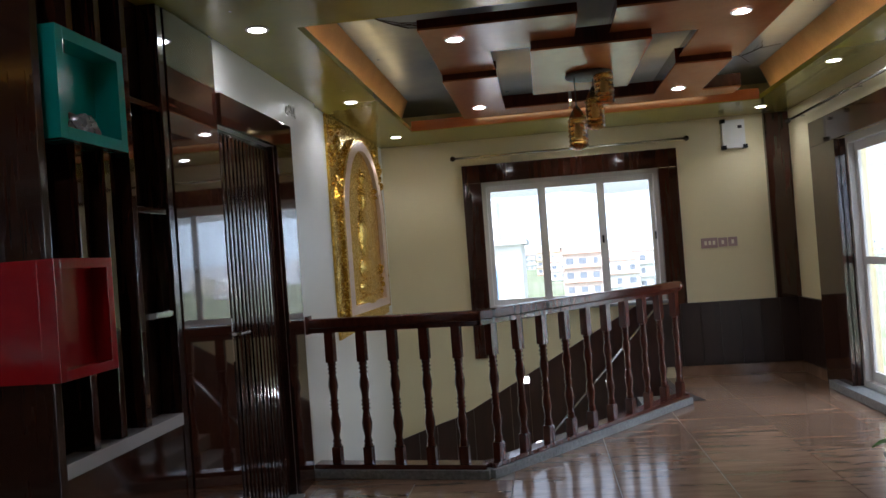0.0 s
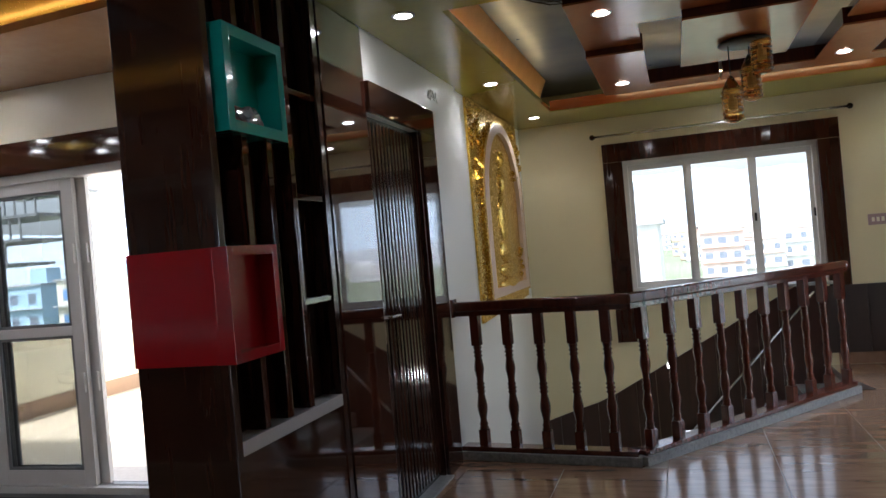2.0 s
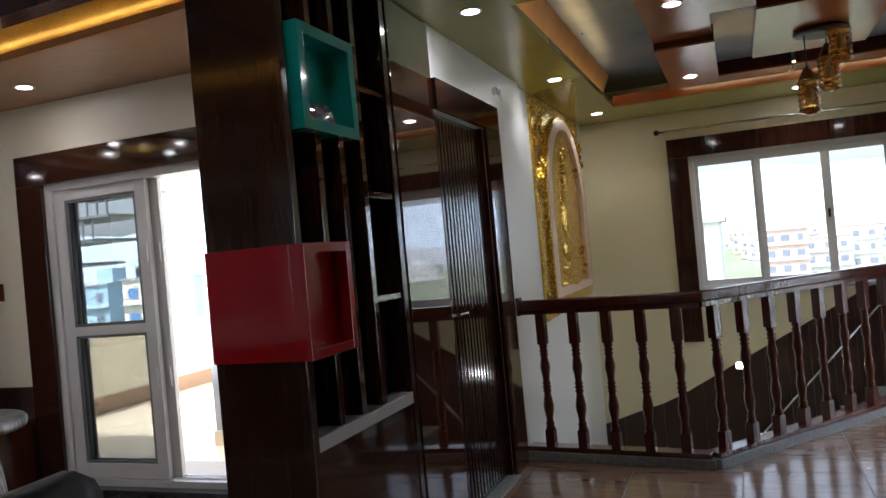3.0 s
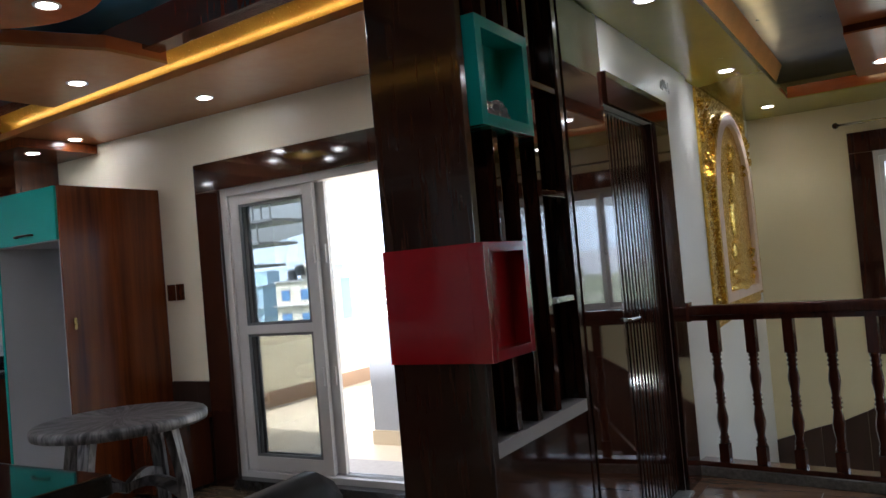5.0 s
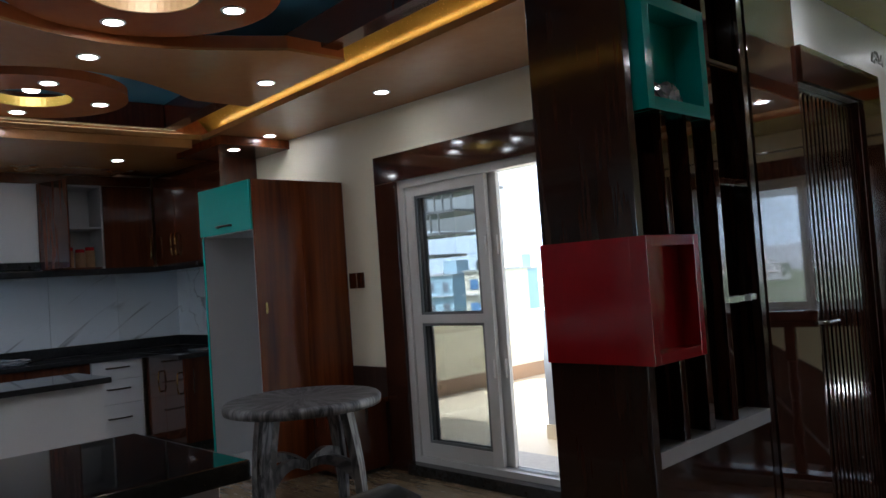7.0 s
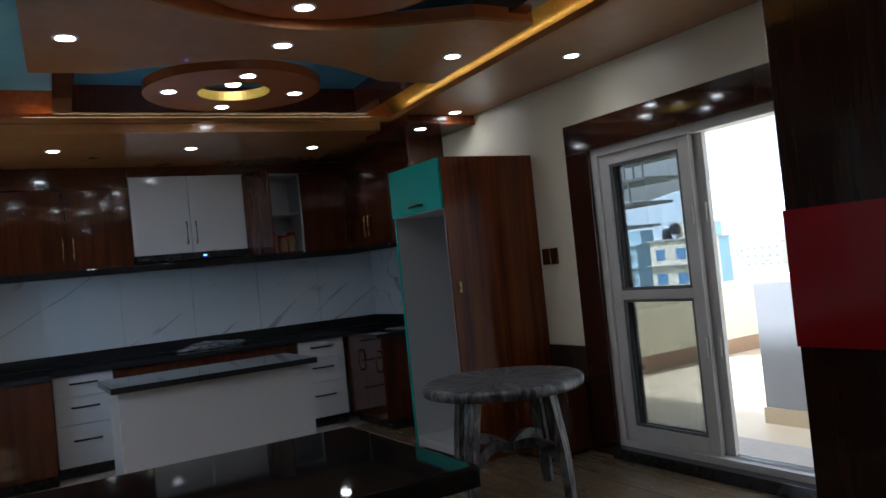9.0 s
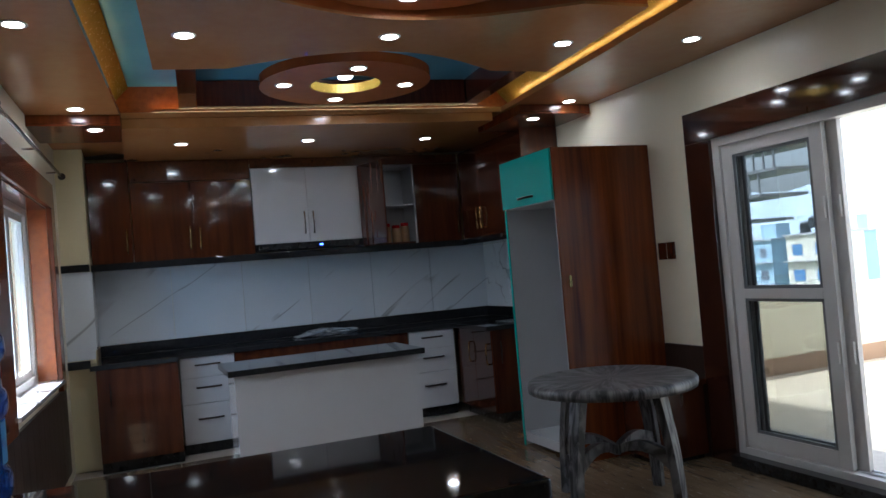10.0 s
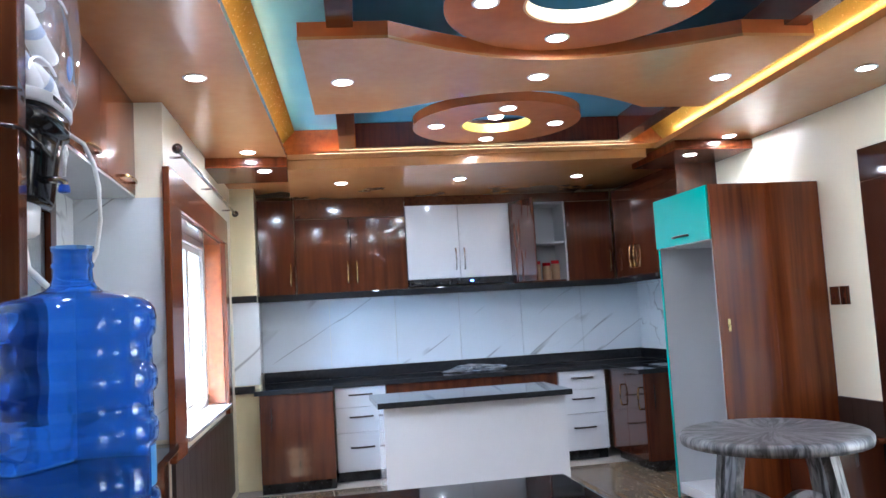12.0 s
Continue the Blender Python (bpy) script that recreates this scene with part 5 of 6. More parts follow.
part("lining", boxes((-6.785, -5.0, -0.323, -0.2, 2.066, 2.078)), redwood, trim5)
part("lining", boxes((-5.013, -5.001, -0.323, -0.2, 0.828, 2.064)), redwood, trim5)
krod = rod_between((-4.70, -0.2), (-7.15, -0.2), 2.36, (0, 0.08), "steel curtain rod with ball ends over the kitchen window")
ws = thing("wainscot", "dark walnut panelling under the kitchen window", "wall panelling", (-5.4, -0.19, 0))
for i in range(12):
    part("plank", boxes((-7.06 + i * 0.195, -6.867 + i * 0.195, -0.2, -0.178, 0.10, 0.737), bevel=0.002), walnut, ws)
side = thing("wall_tiles", "white marble tiles on the recess wall", "wall tiles", (-4.7, -0.5, 0.9))
part("tile", boxes((-4.722, -4.712, -0.748, -0.298, 0.86, 2.11), bevel=0.001), marble, side)
for i in range(5):
    part("tile", boxes((-4.71 + i * 0.44, -4.273 + i * 0.44, -0.75, -0.738, 0.86, 2.11), bevel=0.001), marble, side)
cab = thing("wall_cabinet", "glossy brown wall cabinet above the water purifier", "wall cabinet", (-4.0, -0.5, 2.12), "recess wall cabinets")
part("body", boxes((-4.705, -2.62, -0.737, -0.45, 2.12, 2.615)), satin_brown, cab)
part("underside", boxes((-4.705, -2.62, -0.737, -0.435, 2.108, 2.1195)), white_lam, cab, "white laminated underside")
for a, b in ((-4.705, -4.01), (-4.007, -3.31), (-3.307, -2.62)):
    d = part("door", boxes((a, b, -0.45, -0.432, 2.122, 2.613), bevel=0.002), satin_brown, cab)
    bar_handle((a + 0.10, -0.432, 2.17), (a + 0.30, -0.432, 2.17), (0, 0.03, 0), brass, d)
ctr = thing("worktop", "black granite worktop in the recess", "worktop", (-4.0, -0.5, 0.8))
part("slab", boxes((-4.705, -3.30, -0.737, -0.25, 0.80, 0.84), bevel=0.004), black_stone, ctr)
part("front", boxes((-4.70, -3.30, -0.70, -0.30, 0.0, 0.80)), brown, ctr)
mirror_cab = thing("glass_cabinet", "brown framed glass door on the recess wall", "cabinet", (-3.7, -0.7, 1.2))
part("door_frame", boxes((-4.30, -4.22, -0.735, -0.70, 1.0, 2.05), (-3.62, -3.54, -0.735, -0.70, 1.0, 2.05), (-4.22, -3.62, -0.735, -0.70, 1.97, 2.05), bevel=0.003), brown, mirror_cab)
part("pane", boxes((-4.22, -3.62, -0.73, -0.722, 1.0, 1.97)), tinted_glass, mirror_cab)
upright = solid("side_panel", boxes((-2.60, -2.54, -0.75, -0.235, 0.845, 2.617), bevel=0.003), brown, "glossy brown upright panel beside the water purifier", "panel")
southward(win, trim5, krod, ws)
win.location.y -= 0.04
for ob in (win, trim5, krod, ws):
    ob.matrix_world = WINDOW_TURN @ Matrix.Translation(ob.location)
upright.location.y = -0.045


# water purifier and bottle
def off_panel(ob):
    ob.location.y -= 0.045


def loft(sections, cx, back, n=14):
    """A bow-fronted body from (height, half width, front) sections; its back is flat."""
    bm = bmesh.new()
    rings = []
    for z, half, front in sections:
        ringv = [bm.verts.new((cx + half, back, z)), ]
        for i in range(n + 1):
            a = math.pi * i / n
            ringv.append(bm.verts.new((cx + half * math.copysign(abs(math.cos(a)) ** 0.7, math.cos(a)), back + (front - back) * (0.62 + 0.38 * math.sin(a) ** 0.8), z)))
        ringv.append(bm.verts.new((cx - half, back, z)))
        rings.append(ringv)
    for a, b in zip(rings, rings[1:]):
        for i in range(len(a)):
            j = (i + 1) % len(a)
            bm.faces.new((a[i], a[j], b[j], b[i]))
    bm.faces.new(rings[0][::-1])
    bm.faces.new(rings[-1])
    bmesh.ops.recalc_face_normals(bm, faces=bm.faces)
    return bm


def purifier(x, back):
    ob = thing("water_purifier", "wall-mounted water purifier with a clear cover and black tank", "water purifier", (x, back, 1.70))
    clear = glassy("clear_cover_plastic", (0.88, 0.90, 0.94), 0.02, 1.06)
    clear.node_tree.nodes["Principled BSDF"].inputs["Transmission Weight"].default_value = 0.85
    clear.node_tree.nodes["Principled BSDF"].inputs["Coat Weight"].default_value = 1.0
    part("mount", boxes((x - 0.12, x + 0.12, -0.737, back, 1.78, 2.10)), white_plastic, ob)
    part("back_plate", boxes((x - 0.17, x + 0.17, back, back + 0.02, 2.07, 2.50), bevel=0.005), white_plastic, ob)
    cover = part("cover", loft([(2.068, 0.174, -0.196), (2.10, 0.185, -0.184), (2.28, 0.200, -0.170), (2.42, 0.196, -0.176), (2.50, 0.170, -0.205), (2.52, 0.12, -0.25)], x, back + 0.021), clear, ob, "clear domed plastic cover", True)
    cover.visible_shadow = False
    for dx, z, turn in ((0.06, 2.16, 70), (-0.03, 2.27, 62), (0.05, 2.38, 75), (-0.09, 2.15, 80)):
        b = spin([(0.012, -0.105), (0.022, -0.098), (0.025, -0.09), (0.025, 0.075), (0.019, 0.09), (0.010, 0.10)], (0, 0, 0), 16)
        b.transform(Matrix.Translation((x + dx, -0.29, z)) @ Matrix.Rotation(radians(turn), 4, "Y"))
        f = part("filter", b, white_plastic, ob, "white filter cartridge", True)
        b = spin([(0.0256, 0.0), (0.0256, 0.035)], (0, 0, 0), 16, False)
        b.transform(Matrix.Translation((x + dx, -0.29, z)) @ Matrix.Rotation(radians(turn), 4, "Y"))
        part("filter_label", b, PALE_LABEL, f, "pale blue label", True)
    for dx, z in ((0.02, 2.12), (-0.05, 2.33)):
        part("pipe", tube([(x + dx + 0.10 * math.cos(a), -0.25, z + 0.06 * math.sin(a)) for a in [0.3 * k for k in range(9)]], 0.004, 6), white_plastic, ob, "", True)
    b = spin([(0.004, 0.0), (0.020, 0.002), (0.026, 0.0), (0.028, -0.004)], (0, 0, 0), 18)
    b.transform(Matrix.Translation((x - 0.01, -0.184, 2.165)) @ Matrix.Rotation(radians(-90), 4, "X") @ Matrix.Diagonal((0.9, 1.3, 1, 1)))
    part("badge", b, BLUE_LABEL, ob, "round blue badge on the cover", True)
    part("sticker", boxes((x - 0.115, x - 0.075, -0.193, -0.188, 2.33, 2.37)), material("dark_blue_sticker", (0.02, 0.04, 0.12), 0.3), ob, "dark blue sticker")
    part("band", loft([(2.032, 0.172, -0.198), (2.036, 0.175, -0.195), (2.062, 0.175, -0.195), (2.066, 0.172, -0.198)], x, back), material("pale_grey_plastic", (0.50, 0.51, 0.53), 0.3), ob, "pale grey band", True)
    part("name_bar", boxes((x + 0.01, x + 0.10, -0.197, -0.1935, 2.044, 2.056)), black_plastic, ob)
    part("tank", loft([(1.775, 0.112, -0.245), (1.79, 0.12, -0.238), (1.95, 0.15, -0.222), (1.975, 0.150, -0.220), (1.980, 0.168, -0.203), (2.03, 0.170, -0.200)], x, back), gloss_black, ob, "glossy black storage tank", True)
    part("drip_tray", loft([(1.69, 0.07, -0.275), (1.70, 0.085, -0.265), (1.773, 0.09, -0.262)], x + 0.03, back), white_plastic, ob, "white tray below the tank", True)
    tap = part("tap", tube([(x + 0.06, -0.25, 1.835), (x + 0.06, -0.195, 1.835), (x + 0.055, -0.185, 1.83), (x + 0.055, -0.185, 1.80)], 0.010, 10), steel, ob, "small steel tap", True)
    part("lever", tube([(x + 0.055, -0.185, 1.845), (x + 0.055, -0.182, 1.885), (x + 0.068, -0.180, 1.91), (x + 0.055, -0.180, 1.925), (x + 0.042, -0.180, 1.91), (x + 0.055, -0.182, 1.885)], 0.005, 8), white_plastic, tap, "", True)
    part("collar", spin([(0.014, 1.80), (0.016, 1.805), (0.014, 1.82)], (x + 0.055, -0.185, 0), 12), material("blue_tap", (0.02, 0.08, 0.5), 0.3), tap, "blue plastic collar")
    return ob


PALE_LABEL = material("pale_blue_label", (0.38, 0.46, 0.66), 0.4)
BLUE_LABEL = material("blue_label", (0.08, 0.24, 0.66), 0.35)
gloss_black = material("glossy_black_plastic", (0.006, 0.006, 0.007), 0.1, 0, None, 20)
gloss_black.node_tree.nodes["Principled BSDF"].inputs["Specular IOR Level"].default_value = 0.2
off_panel(purifier(-2.79, -0.425))
hose = [(-2.93, -0.30, 2.03), (-2.93, -0.24, 2.02), (-2.955, -0.19, 1.985), (-2.985, -0.17, 1.93), (-3.00, -0.16, 1.86), (-3.01, -0.16, 1.76), (-3.00, -0.17, 1.66), (-2.96, -0.20, 1.58), (-2.95, -0.30, 1.50), (-2.95, -0.45, 1.30)]
off_panel(solid("hose", tube(hose, 0.007, 8), white_plastic, "white water hose hanging from the purifier", "hose", smooth=True))
off_panel(solid("hose", tube([(-2.76, -0.30, 1.69), (-2.74, -0.28, 1.60), (-2.72, -0.20, 1.52), (-2.70, -0.13, 1.49)], 0.009, 8), white_plastic, "white drain hose under the purifier", "hose", smooth=True))
off_panel(solid("cable", tube([(-2.535, -0.34, 2.035), (-2.535, -0.29, 2.03), (-2.535, -0.24, 2.03), (-2.56, -0.233, 2.03)], 0.004, 6), black_plastic, "black power cable across the brown panel", "cable", smooth=True))
off_panel(solid("cable", tube([(-2.532, -0.34, 1.945), (-2.532, -0.28, 1.938), (-2.54, -0.228, 1.93), (-2.64, -0.215, 1.91), (-2.72, -0.215, 1.90)], 0.006, 6), black_plastic, "black power cable across the brown panel", "cable", smooth=True))
valve = thing("wall_valve", "small steel angle valve on the tiles", "valve", (-3.2, -0.7, 1.5))
part("body", tube([(-3.22, -0.735, 1.52), (-3.22, -0.66, 1.52), (-3.22, -0.66, 1.47)], 0.014, 8), steel, valve, "", True)


def bottle(cx, cy, z):
    ob = thing("water_bottle", "large ribbed blue water bottle standing on the counter", "water bottle", (cx, cy, z))
    prof = [(0.118, 0.0), (0.130, 0.006), (0.1345, 0.018), (0.1345, 0.08)]
    for zz in (0.086, 0.200, 0.280):
        prof += [(0.1290, zz), (0.1335, zz + 0.004), (0.1365, zz + 0.012), (0.1370, zz + 0.022), (0.1365, zz + 0.032), (0.1335, zz + 0.040), (0.1290, zz + 0.044)]
    prof += [(0.1290, 0.366), (0.1335, 0.371), (0.1365, 0.380), (0.1370, 0.395), (0.1345, 0.410), (0.127, 0.421), (0.112, 0.429), (0.070, 0.437), (0.042, 0.444), (0.033, 0.452), (0.0295, 0.462),
             (0.0285, 0.478), (0.0310, 0.481), (0.0310, 0.486), (0.0285, 0.489), (0.0285, 0.503), (0.0315, 0.506), (0.0315, 0.513)]
    prof = [(radius * 0.89 if radius > 0.06 else radius, height) for radius, height in prof]
    b = spin(prof, (cx, cy, z), 48, False)
    part("shell", b, tank_blue, ob, "translucent blue ribbed shell", True)
    part("base", spin([(0.02, 0.003), (0.104, 0.0)], (cx, cy, z), 48), tank_blue, ob)
    lab = spin([(0.1160, 0.138), (0.1160, 0.198)], (cx, cy, z), 64, False)
    drop = [v for v in lab.verts if math.atan2(v.co.y - cy, v.co.x - cx) < 1.28 or math.atan2(v.co.y - cy, v.co.x - cx) > 1.9]
    bmesh.ops.delete(lab, geom=drop, context="VERTS")
    part("label", lab, material("pale_blue_sticker", (0.10, 0.42, 0.85), 0.4), ob, "pale blue paper sticker", True)
    return ob


bottle(-1.82, 0.034, 1.04)


# ---- terrace and town ----
terrace_tile = material("pale_terrace_tile", (0.56, 0.47, 0.34), 0.4, 0, (0.46, 0.37, 0.26), 3, per_piece=0.08)
parapet_paint = material("cream_parapet_paint", (0.72, 0.66, 0.48), 0.6, 0, (0.66, 0.60, 0.43), 2, bump=0.1)
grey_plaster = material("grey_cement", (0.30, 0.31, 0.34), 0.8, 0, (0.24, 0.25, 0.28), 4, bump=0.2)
band_tile = material("brown_skirting_tile", (0.30, 0.18, 0.10), 0.35, 0, (0.22, 0.13, 0.07), 4)
white_metal = material("white_painted_steel", (0.72, 0.73, 0.74), 0.4, 0, None, 10)
grey_metal = material("grey_painted_steel", (0.20, 0.21, 0.22), 0.4, 0, None, 10)
structure("terrace", boxes((-6.9, -1.80, 4.06, 10.0, -0.3, -0.02)), terrace_tile, "pale tiled roof terrace outside the kitchen")
para = thing("parapet", "cream painted terrace parapet with a brown tile band", "parapet", (-6.9, 7, 0))
part("wall", boxes((-6.95, -6.80, 4.06, 10.0, -0.02, 0.80)), parapet_paint, para)
part("coping", boxes((-6.98, -6.77, 4.06, 10.0, 0.80, 0.85), bevel=0.006), white_wall, para, "white coping")
part("band", boxes((-6.80, -6.79, 4.06, 10.0, -0.02, 0.16)), band_tile, para, "brown skirting tiles")
para2 = thing("parapet", "low white terrace parapet at the far side", "parapet", (-4.5, 10, 0))
part("wall", boxes((-6.95, -1.8, 10.0, 10.15, -0.02, 0.62)), white_wall, para2)
part("coping", boxes((-6.98, -1.8, 9.97, 10.18, 0.62, 0.67), bevel=0.006), white_wall, para2)
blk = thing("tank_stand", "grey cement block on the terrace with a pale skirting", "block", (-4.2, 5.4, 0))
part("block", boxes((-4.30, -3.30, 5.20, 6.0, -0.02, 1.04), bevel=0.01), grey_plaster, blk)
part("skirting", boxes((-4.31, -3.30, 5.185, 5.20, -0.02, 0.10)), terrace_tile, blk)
out_stair = thing("outdoor_stair", "grey steel outdoor stair with upright bars", "outdoor stair", (-7.2, 7.0, 1.6))
for i in range(6):
    x1, z = -7.27 + 0.235 * i, 1.66 + 0.265 * i
    part("tread", boxes((-8.3 + 0.2 * i, x1, 6.8, 7.5, z - 0.035, z), bevel=0.003), grey_metal, out_stair)
    for k in range(4):
        xb = x1 - 0.03 - 0.145 * k
        part("bar", tube([(xb, 6.82, z), (xb, 6.82, z + 0.262)], 0.014, 6), grey_metal, out_stair)
part("post", tube([(-8.2, 7.15, -0.02), (-8.2, 7.15, 3.2)], 0.05, 10), grey_metal, out_stair)
balc = thing("balcony", "narrow balcony with a white balustrade", "balcony", (3.3, 5.6, 0))
part("slab", boxes((2.72, 3.9, 3.5, 8.0, -0.3, -0.02)), terrace_tile, balc)
part("rail", boxes((3.80, 3.86, 3.5, 8.0, 0.84, 0.90), (3.80, 3.86, 3.5, 8.0, 0.50, 0.54), (3.80, 3.86, 3.5, 8.0, 0.10, 0.14), bevel=0.004), white_metal, balc)
for i in range(19):
    part("post", tube([(3.83, 3.55 + 0.245 * i, -0.02), (3.83, 3.55 + 0.245 * i, 0.86)], 0.016, 6), white_metal, balc)

GROUND = -9.5
earth = material("town_ground", (0.22, 0.22, 0.18), 0.9, 0, (0.10, 0.15, 0.06), 0.05, (1, 1, 1), 1.0)
structure("ground", boxes((-3000, 3000, -3000, 3000, GROUND - 1, GROUND)), earth, "hazy town ground far below")


def facade(name, color, dim=0.9):
    return material(name, color, 0.8, 0, [c * dim for c in color], 0.6, bump=0.1)


# facade colours are paled to include the haze and glare over the town
PAINTS = [facade("white_facade", (0.80, 0.80, 0.80)), facade("cream_facade", (0.74, 0.69, 0.58)), facade("pink_facade", (0.74, 0.60, 0.55)),
          facade("blue_facade", (0.38, 0.54, 0.66)), facade("grey_facade", (0.58, 0.59, 0.61)), facade("ochre_facade", (0.70, 0.62, 0.48))]
roof_red = facade("red_roof_tiles", (0.58, 0.34, 0.28))
roof_grey = facade("grey_roof_deck", (0.45, 0.45, 0.46))
win_dark = material("dark_window_glass", (0.20, 0.23, 0.28), 0.15)
win_blue = material("blue_window_glass", (0.14, 0.28, 0.52), 0.2)
tank_black = material("black_water_tank", (0.03, 0.035, 0.04), 0.4)


def house(cx, cy, w, d, top, paint, roof, toward, label, tank=False, glass=None, seed=0):
    """A town house with storeys, windows on the sides that face here, and its roofline."""
    r = random.Random(seed)
    ob = thing("house", label, "house", (cx, cy, GROUND), "town houses")
    part("wall", boxes((cx - w / 2, cx + w / 2, cy - d / 2, cy + d / 2, GROUND, top)), paint, ob)
    if roof == "hip":
        bm = bmesh.new()
        e = 0.5
        lo = [bm.verts.new((cx + sx * (w / 2 + e), cy + sy * (d / 2 + e), top)) for sx, sy in ((-1, -1), (1, -1), (1, 1), (-1, 1))]
        hi = [bm.verts.new((cx + sx * w * 0.22, cy, top + min(w, d) * 0.22)) for sx in (-1, 1)]
        for f in ((lo[0], lo[1], hi[1], hi[0]), (lo[1], lo[2], hi[1]), (lo[2], lo[3], hi[0], hi[1]), (lo[3], lo[0], hi[0]), lo[::-1]):
            bm.faces.new(f)
        part("roof", bm, roof_red, ob, "red tiled hipped roof")
    else:
        part("roof", boxes((cx - w / 2 - 0.25, cx + w / 2 + 0.25, cy - d / 2 - 0.25, cy + d / 2 + 0.25, top, top + 0.22)), roof_grey if roof == "flat" else roof_red, ob, "flat roof slab")
        part("stair_head", boxes((cx - w * 0.1, cx + w * 0.35, cy - d * 0.1, cy + d * 0.4, top + 0.22, top + 2.2)), paint, ob, "small stair house on the roof")
    if tank:
        for off, lift in ((0.25, 0.0), (0.05, 0.55)):
            base = top + 0.2 + lift
            part("water_tank", spin([(0.55, base), (0.6, base + 0.1), (0.6, base + 1.1), (0.4, base + 1.3), (0.2, base + 1.38)], (cx - w * off, cy - d * 0.2, 0), 16), tank_black, ob, "black water tank")
    storeys = 3 if top > -6 else 1
    for s in range(storeys):
        z = top - 2.3 - 3.0 * s
        n = max(2, int(w / 2.6))
        for i in range(n):
            if toward == "y":
                x = cx - w / 2 + w * (i + 0.5) / n
                wdt = 0.5 + 0.35 * r.random()
                part("window", boxes((x - wdt, x + wdt, cy - d / 2 - 0.05, cy - d / 2 + 0.02, z, z + 1.3)), glass or win_dark, ob)
            else:
                y = cy - d / 2 + d * (i + 0.5) / n
                part("window", boxes((cx - w / 2 - 0.05, cx - w / 2 + 0.02, y - 0.7, y + 0.7, z, z + 1.3)), glass or win_dark, ob)
        part("ledge", boxes((cx - w / 2 - 0.3, cx + w / 2 + 0.3, cy - d / 2 - 0.5, cy - d / 2, z - 0.75, z - 0.6)), roof_red if r.random() < 0.5 else roof_grey, ob)
    return ob


house(-4.6, 37, 7.5, 8, 1.7, PAINTS[0], "flat", "y", "white town house with a blue framed window", False, win_blue, 1)
house(8.3, 165, 8, 6, 0.2, PAINTS[2], "hip", "y", "pink town house with a red tiled roof", False, None, 2)
house(23, 185, 9, 6, -0.4, PAINTS[0], "red", "y", "white town house with a red roof slab", False, None, 3)
house(17, 180, 9, 6, -2.2, PAINTS[0], "red", "y", "long white town house with a red roof slab", False, None, 4)
house(-66.5, 75, 6.5, 5, 1.7, PAINTS[1], "flat", "y", "cream town house with black water tanks", True, win_blue, 5)
house(-72.5, 86, 5, 4, 1.6, PAINTS[3], "flat", "y", "bright blue town house", False, None, 6)
house(-82, 82, 6, 5, 1.4, PAINTS[3], "flat", "y", "blue grey town house", False, None, 7)
house(-14, 80, 8, 7, -0.8, PAINTS[0], "flat", "y", "white town house with a flat roof", False, None, 8)
rng = random.Random(21)
for i in range(130):
    a = radians(-75 + 150 * rng.random())
    dist = 230 + 420 * rng.random()
    cx, cy = dist * math.sin(a) - 3, dist * math.cos(a)
    k = rng.randrange(6)
    house(cx, cy, 9 + 7 * rng.random(), 8 + 4 * rng.random(), -6.0 + 6.5 * rng.random(), PAINTS[k if k != 3 else 0], rng.choice(("flat", "flat", "hip", "red")), "y",
          "distant town house among many others", rng.random() < 0.12, None, 30 + i)
for i in range(7):
    house(24 + 16 * rng.random() + 9 * (i % 3), -8 + 7.5 * i, 8, 7, -2.2 + 2.6 * rng.random(), PAINTS[(i * 2) % 6], rng.choice(("flat", "red")), "x", "town house beyond the balcony", i % 2 == 0, None, 90 + i)


def crowd_of_trees():
    """Low dark tree clumps scattered through the town."""
    bm = bmesh.new()
    r = random.Random(8)
    for i in range(150):
        a, dist = radians(-80 + 170 * r.random()), 300 + 380 * r.random()
        cx, cy = dist * math.sin(a), dist * math.cos(a)
        for k in range(9):
            size = 0.5 + 0.7 * r.random()
            made = bmesh.ops.create_icosphere(bm, subdivisions=1, radius=size)
            at = Vector((cx + 3.2 * (r.random() - 0.5), cy + 3.2 * (r.random() - 0.5), GROUND + 3.5 + 3.6 * r.random()))
            for v in made["verts"]:
                v.co = v.co * (0.6 + 0.7 * r.random()) + at
    return bm


# the crowns' greens are lifted, with distance haze mixed into the colour
tagged(new("trees", mesh_of("trees", crowd_of_trees(), material("far_tree_haze", (0.10, 0.14, 0.09), 0.9, 0, (0.15, 0.19, 0.13), 0.5))), "dark green tree crowns between the houses", "trees", "", "stuff")


def hills(rad, low, high, seed, name, color, label):
    bm = bmesh.new()
    prev = None
    for i in range(241):
        a = 2 * math.pi * i / 240
        h = low + (high - low) * (0.5 + 0.5 * noise.noise(Vector((math.cos(a) * 2.2, math.sin(a) * 2.2, seed)))) + 0.12 * high * noise.noise(Vector((math.cos(a) * 14, math.sin(a) * 14, seed)))
        p = (bm.verts.new((rad * math.sin(a), rad * math.cos(a), GROUND - 2)), bm.verts.new((rad * 1.12 * math.sin(a), rad * 1.12 * math.cos(a), GROUND + h)))
        if prev:
            bm.faces.new((prev[0], p[0], p[1], prev[1]))
        prev = p
    ob = structure(name, bm, material(name + "_haze", color, 1.0, 0, [c * 0.8 for c in color], 0.01), label, True)
    ob["category"] = "hills"
    return ob


# aerial haze is painted into the slope and hill colours
hills(520, 8, 22, 3.0, "backdrop_town_slope", (0.34, 0.36, 0.38), "distant town slope with haze painted in as grey")
hills(1900, 60, 230, 7.0, "backdrop_hills", (0.42, 0.50, 0.58), "hills on the horizon with haze painted in as pale blue")

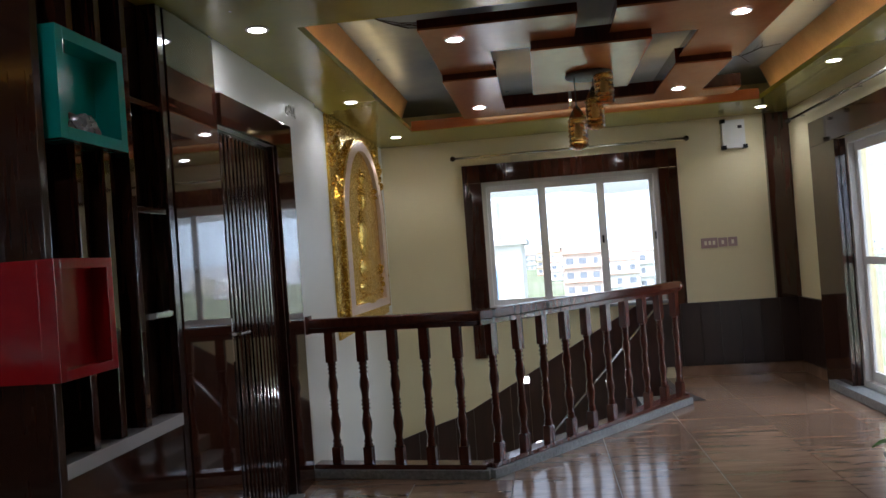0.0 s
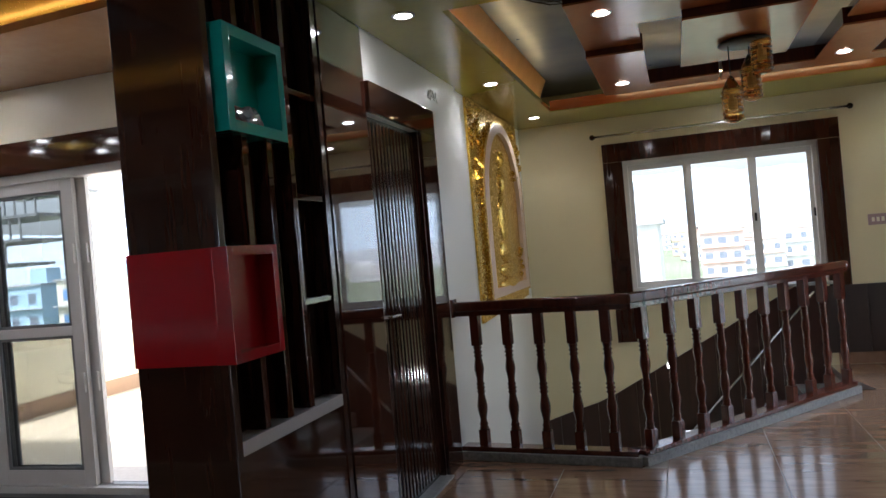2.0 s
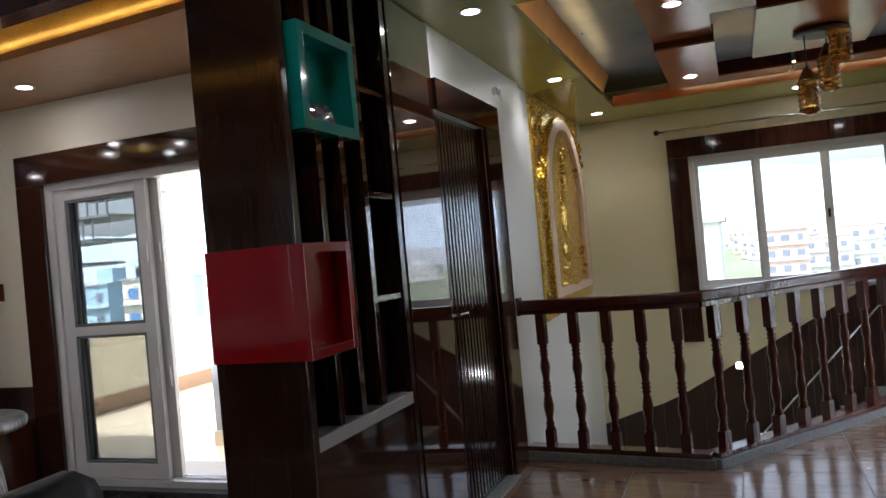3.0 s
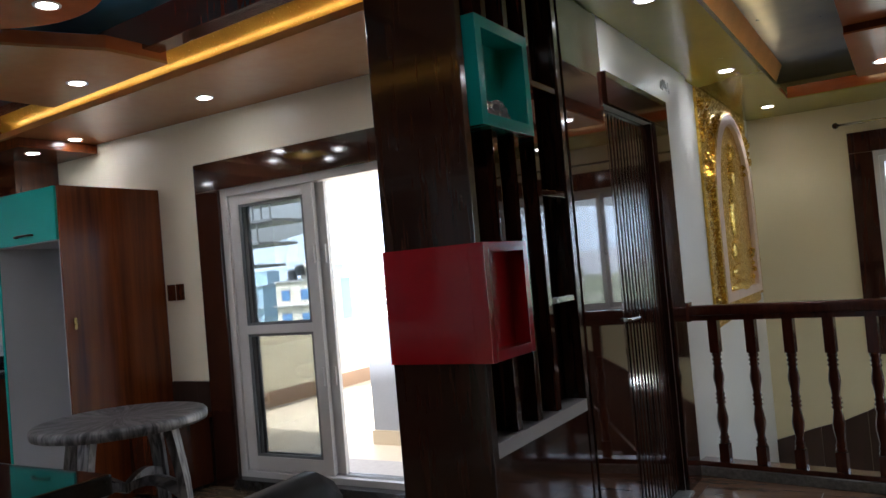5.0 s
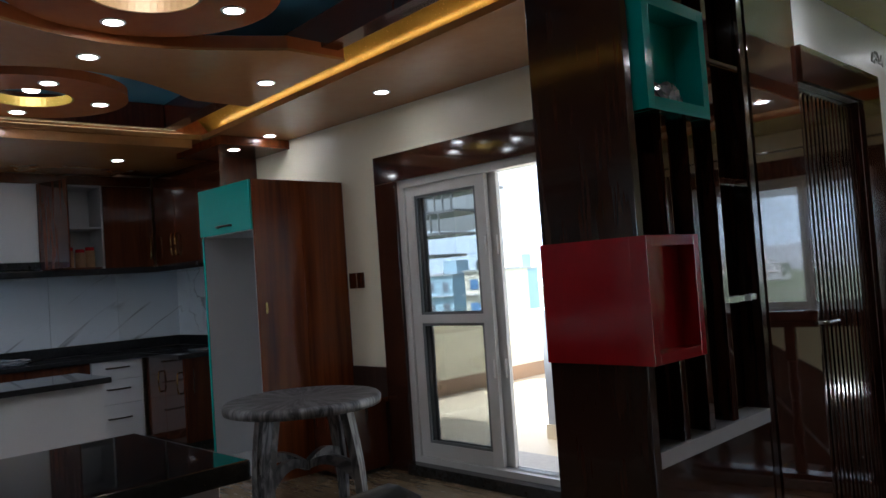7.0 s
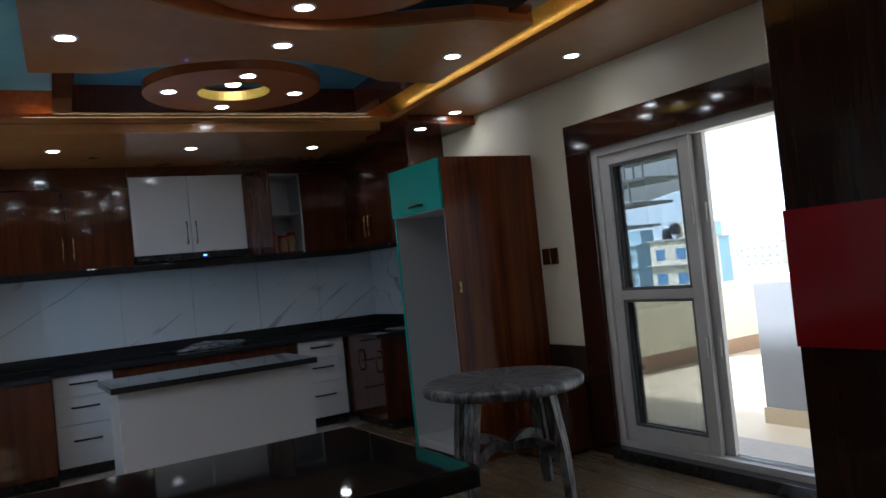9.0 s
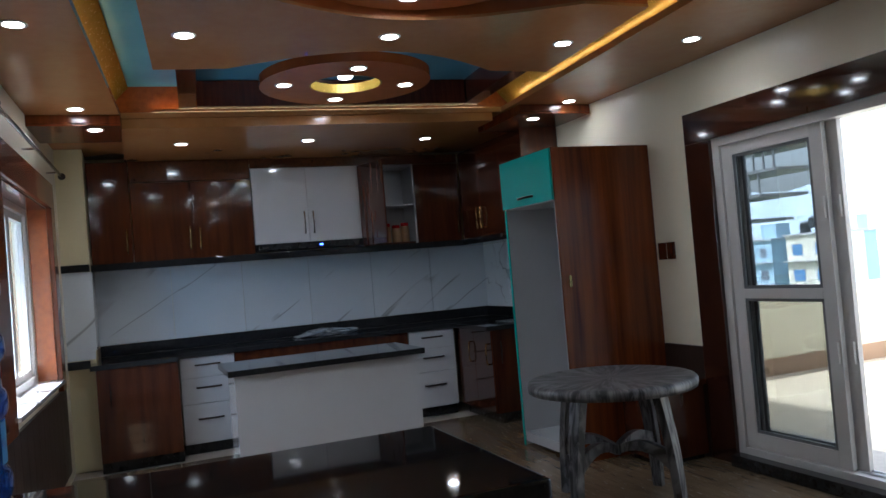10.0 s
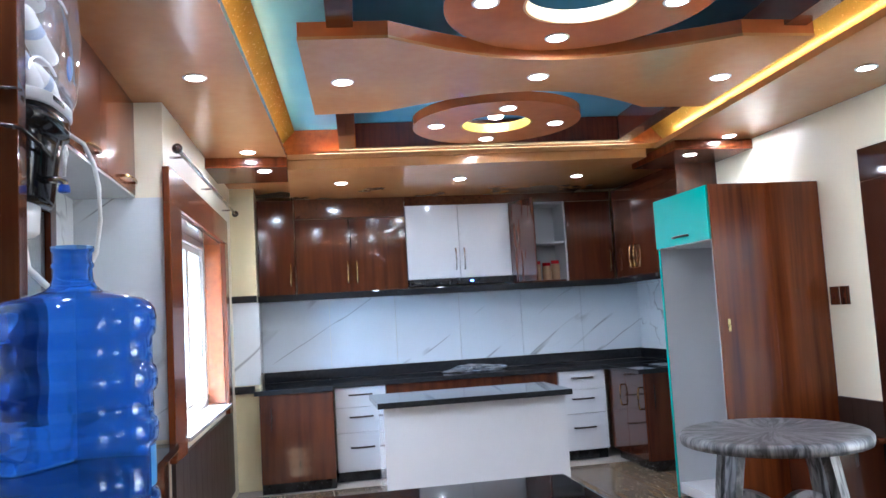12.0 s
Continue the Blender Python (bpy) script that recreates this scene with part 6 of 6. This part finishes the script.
# ---- floor tiles ----


def tiles(floor_ob, x0, x1, y0, y1, w, d, mat, inside=None, shift=True, start=0.0):
    """Wood-look tiles laid in rows, each with a fine joint."""
    g = 0.003
    meshes = {}
    row, y = 0, y0
    while y < y1 - 0.02:
        yy = min(y + d, y1)
        x = x0 - start - (w / 2 if row % 2 and shift else 0)
        while x < x1 - 0.02:
            a, b = max(x, x0), min(x + w, x1)
            if b - a > 0.03 and (inside is None or inside(a, b, y, yy)):
                key = (round(b - a, 3), round(yy - y, 3))
                if key not in meshes:
                    meshes[key] = mesh_of("tile", boxes((g, key[0] - g, g, key[1] - g, -0.006, 0.0)), mat)
                t = new("tile", meshes[key])
                t.parent = floor_ob
                t.location = (a, y, 0)
            x += w
        y += d
        row += 1


floor_main, floor_side = bpy.data.objects["floor"], bpy.data.objects["floor_corner"]
tiles(floor_main, -1.93, 2.5, -0.27, 4.63, 0.605, 0.70, tile_wood, None, False, 0.135)
tiles(floor_main, 0.96, 2.5, 4.63, 7.88, 0.605, 0.70, tile_wood, lambda a, b, y, yy: a > 1.1, False)
tiles(floor_main, 1.17, 1.565, 6.73, 7.88, 0.605, 0.70, tile_wood, None, False)
tiles(floor_main, -1.40, 2.5, -2.37, -0.27, 0.605, 0.70, tile_wood, None, False, 0.06)
tiles(floor_main, -1.40, 2.5, -2.79, -2.37, 0.605, 0.70, tile_wood, None, False, 0.06)
structure("floor_edge", slab([(-1.6, 4.632), (-0.41, 4.632), (-0.33, 4.76), (-1.6, 4.93)], -0.10, -0.001), tile_wood, "cut floor tiles along the railing kerb")
tiles(floor_main, -7.2, -1.93, -0.2, 3.84, 1.2, 0.4, tile_kitchen)


def slant(y):
    return -0.41 + (y - 4.70) * 1.57 / 1.98 + 0.02


for ya, yb in ((4.63, 5.33), (5.33, 6.03), (6.03, 6.73)):
    for xa, xb in ((-0.25, 0.355), (0.355, 0.96), (0.96, 1.565)):
        lo_x, hi_x = max(xa, slant(ya)), max(xa, slant(yb))
        if lo_x >= xb - 0.02:
            continue
        outline = [(lo_x + 0.003, ya + 0.003), (xb - 0.003, ya + 0.003), (xb - 0.003, yb - 0.003)]
        if hi_x < xb - 0.02:
            outline.append((hi_x + 0.003, yb - 0.003))
        else:
            reach = ya + (xb - slant(ya)) / (slant(yb) - slant(ya)) * (yb - ya)
            outline[2] = (xb - 0.003, reach - 0.003)
        if xa > slant(ya) and xa < slant(yb) and hi_x < xb - 0.02:
            outline.append((xa + 0.003, ya + (xa - slant(ya)) / (slant(yb) - slant(ya)) * (yb - ya)))
        t = new("tile", mesh_of("tile", slab(outline, -0.006, 0.0), tile_wood))
        t.parent = floor_side
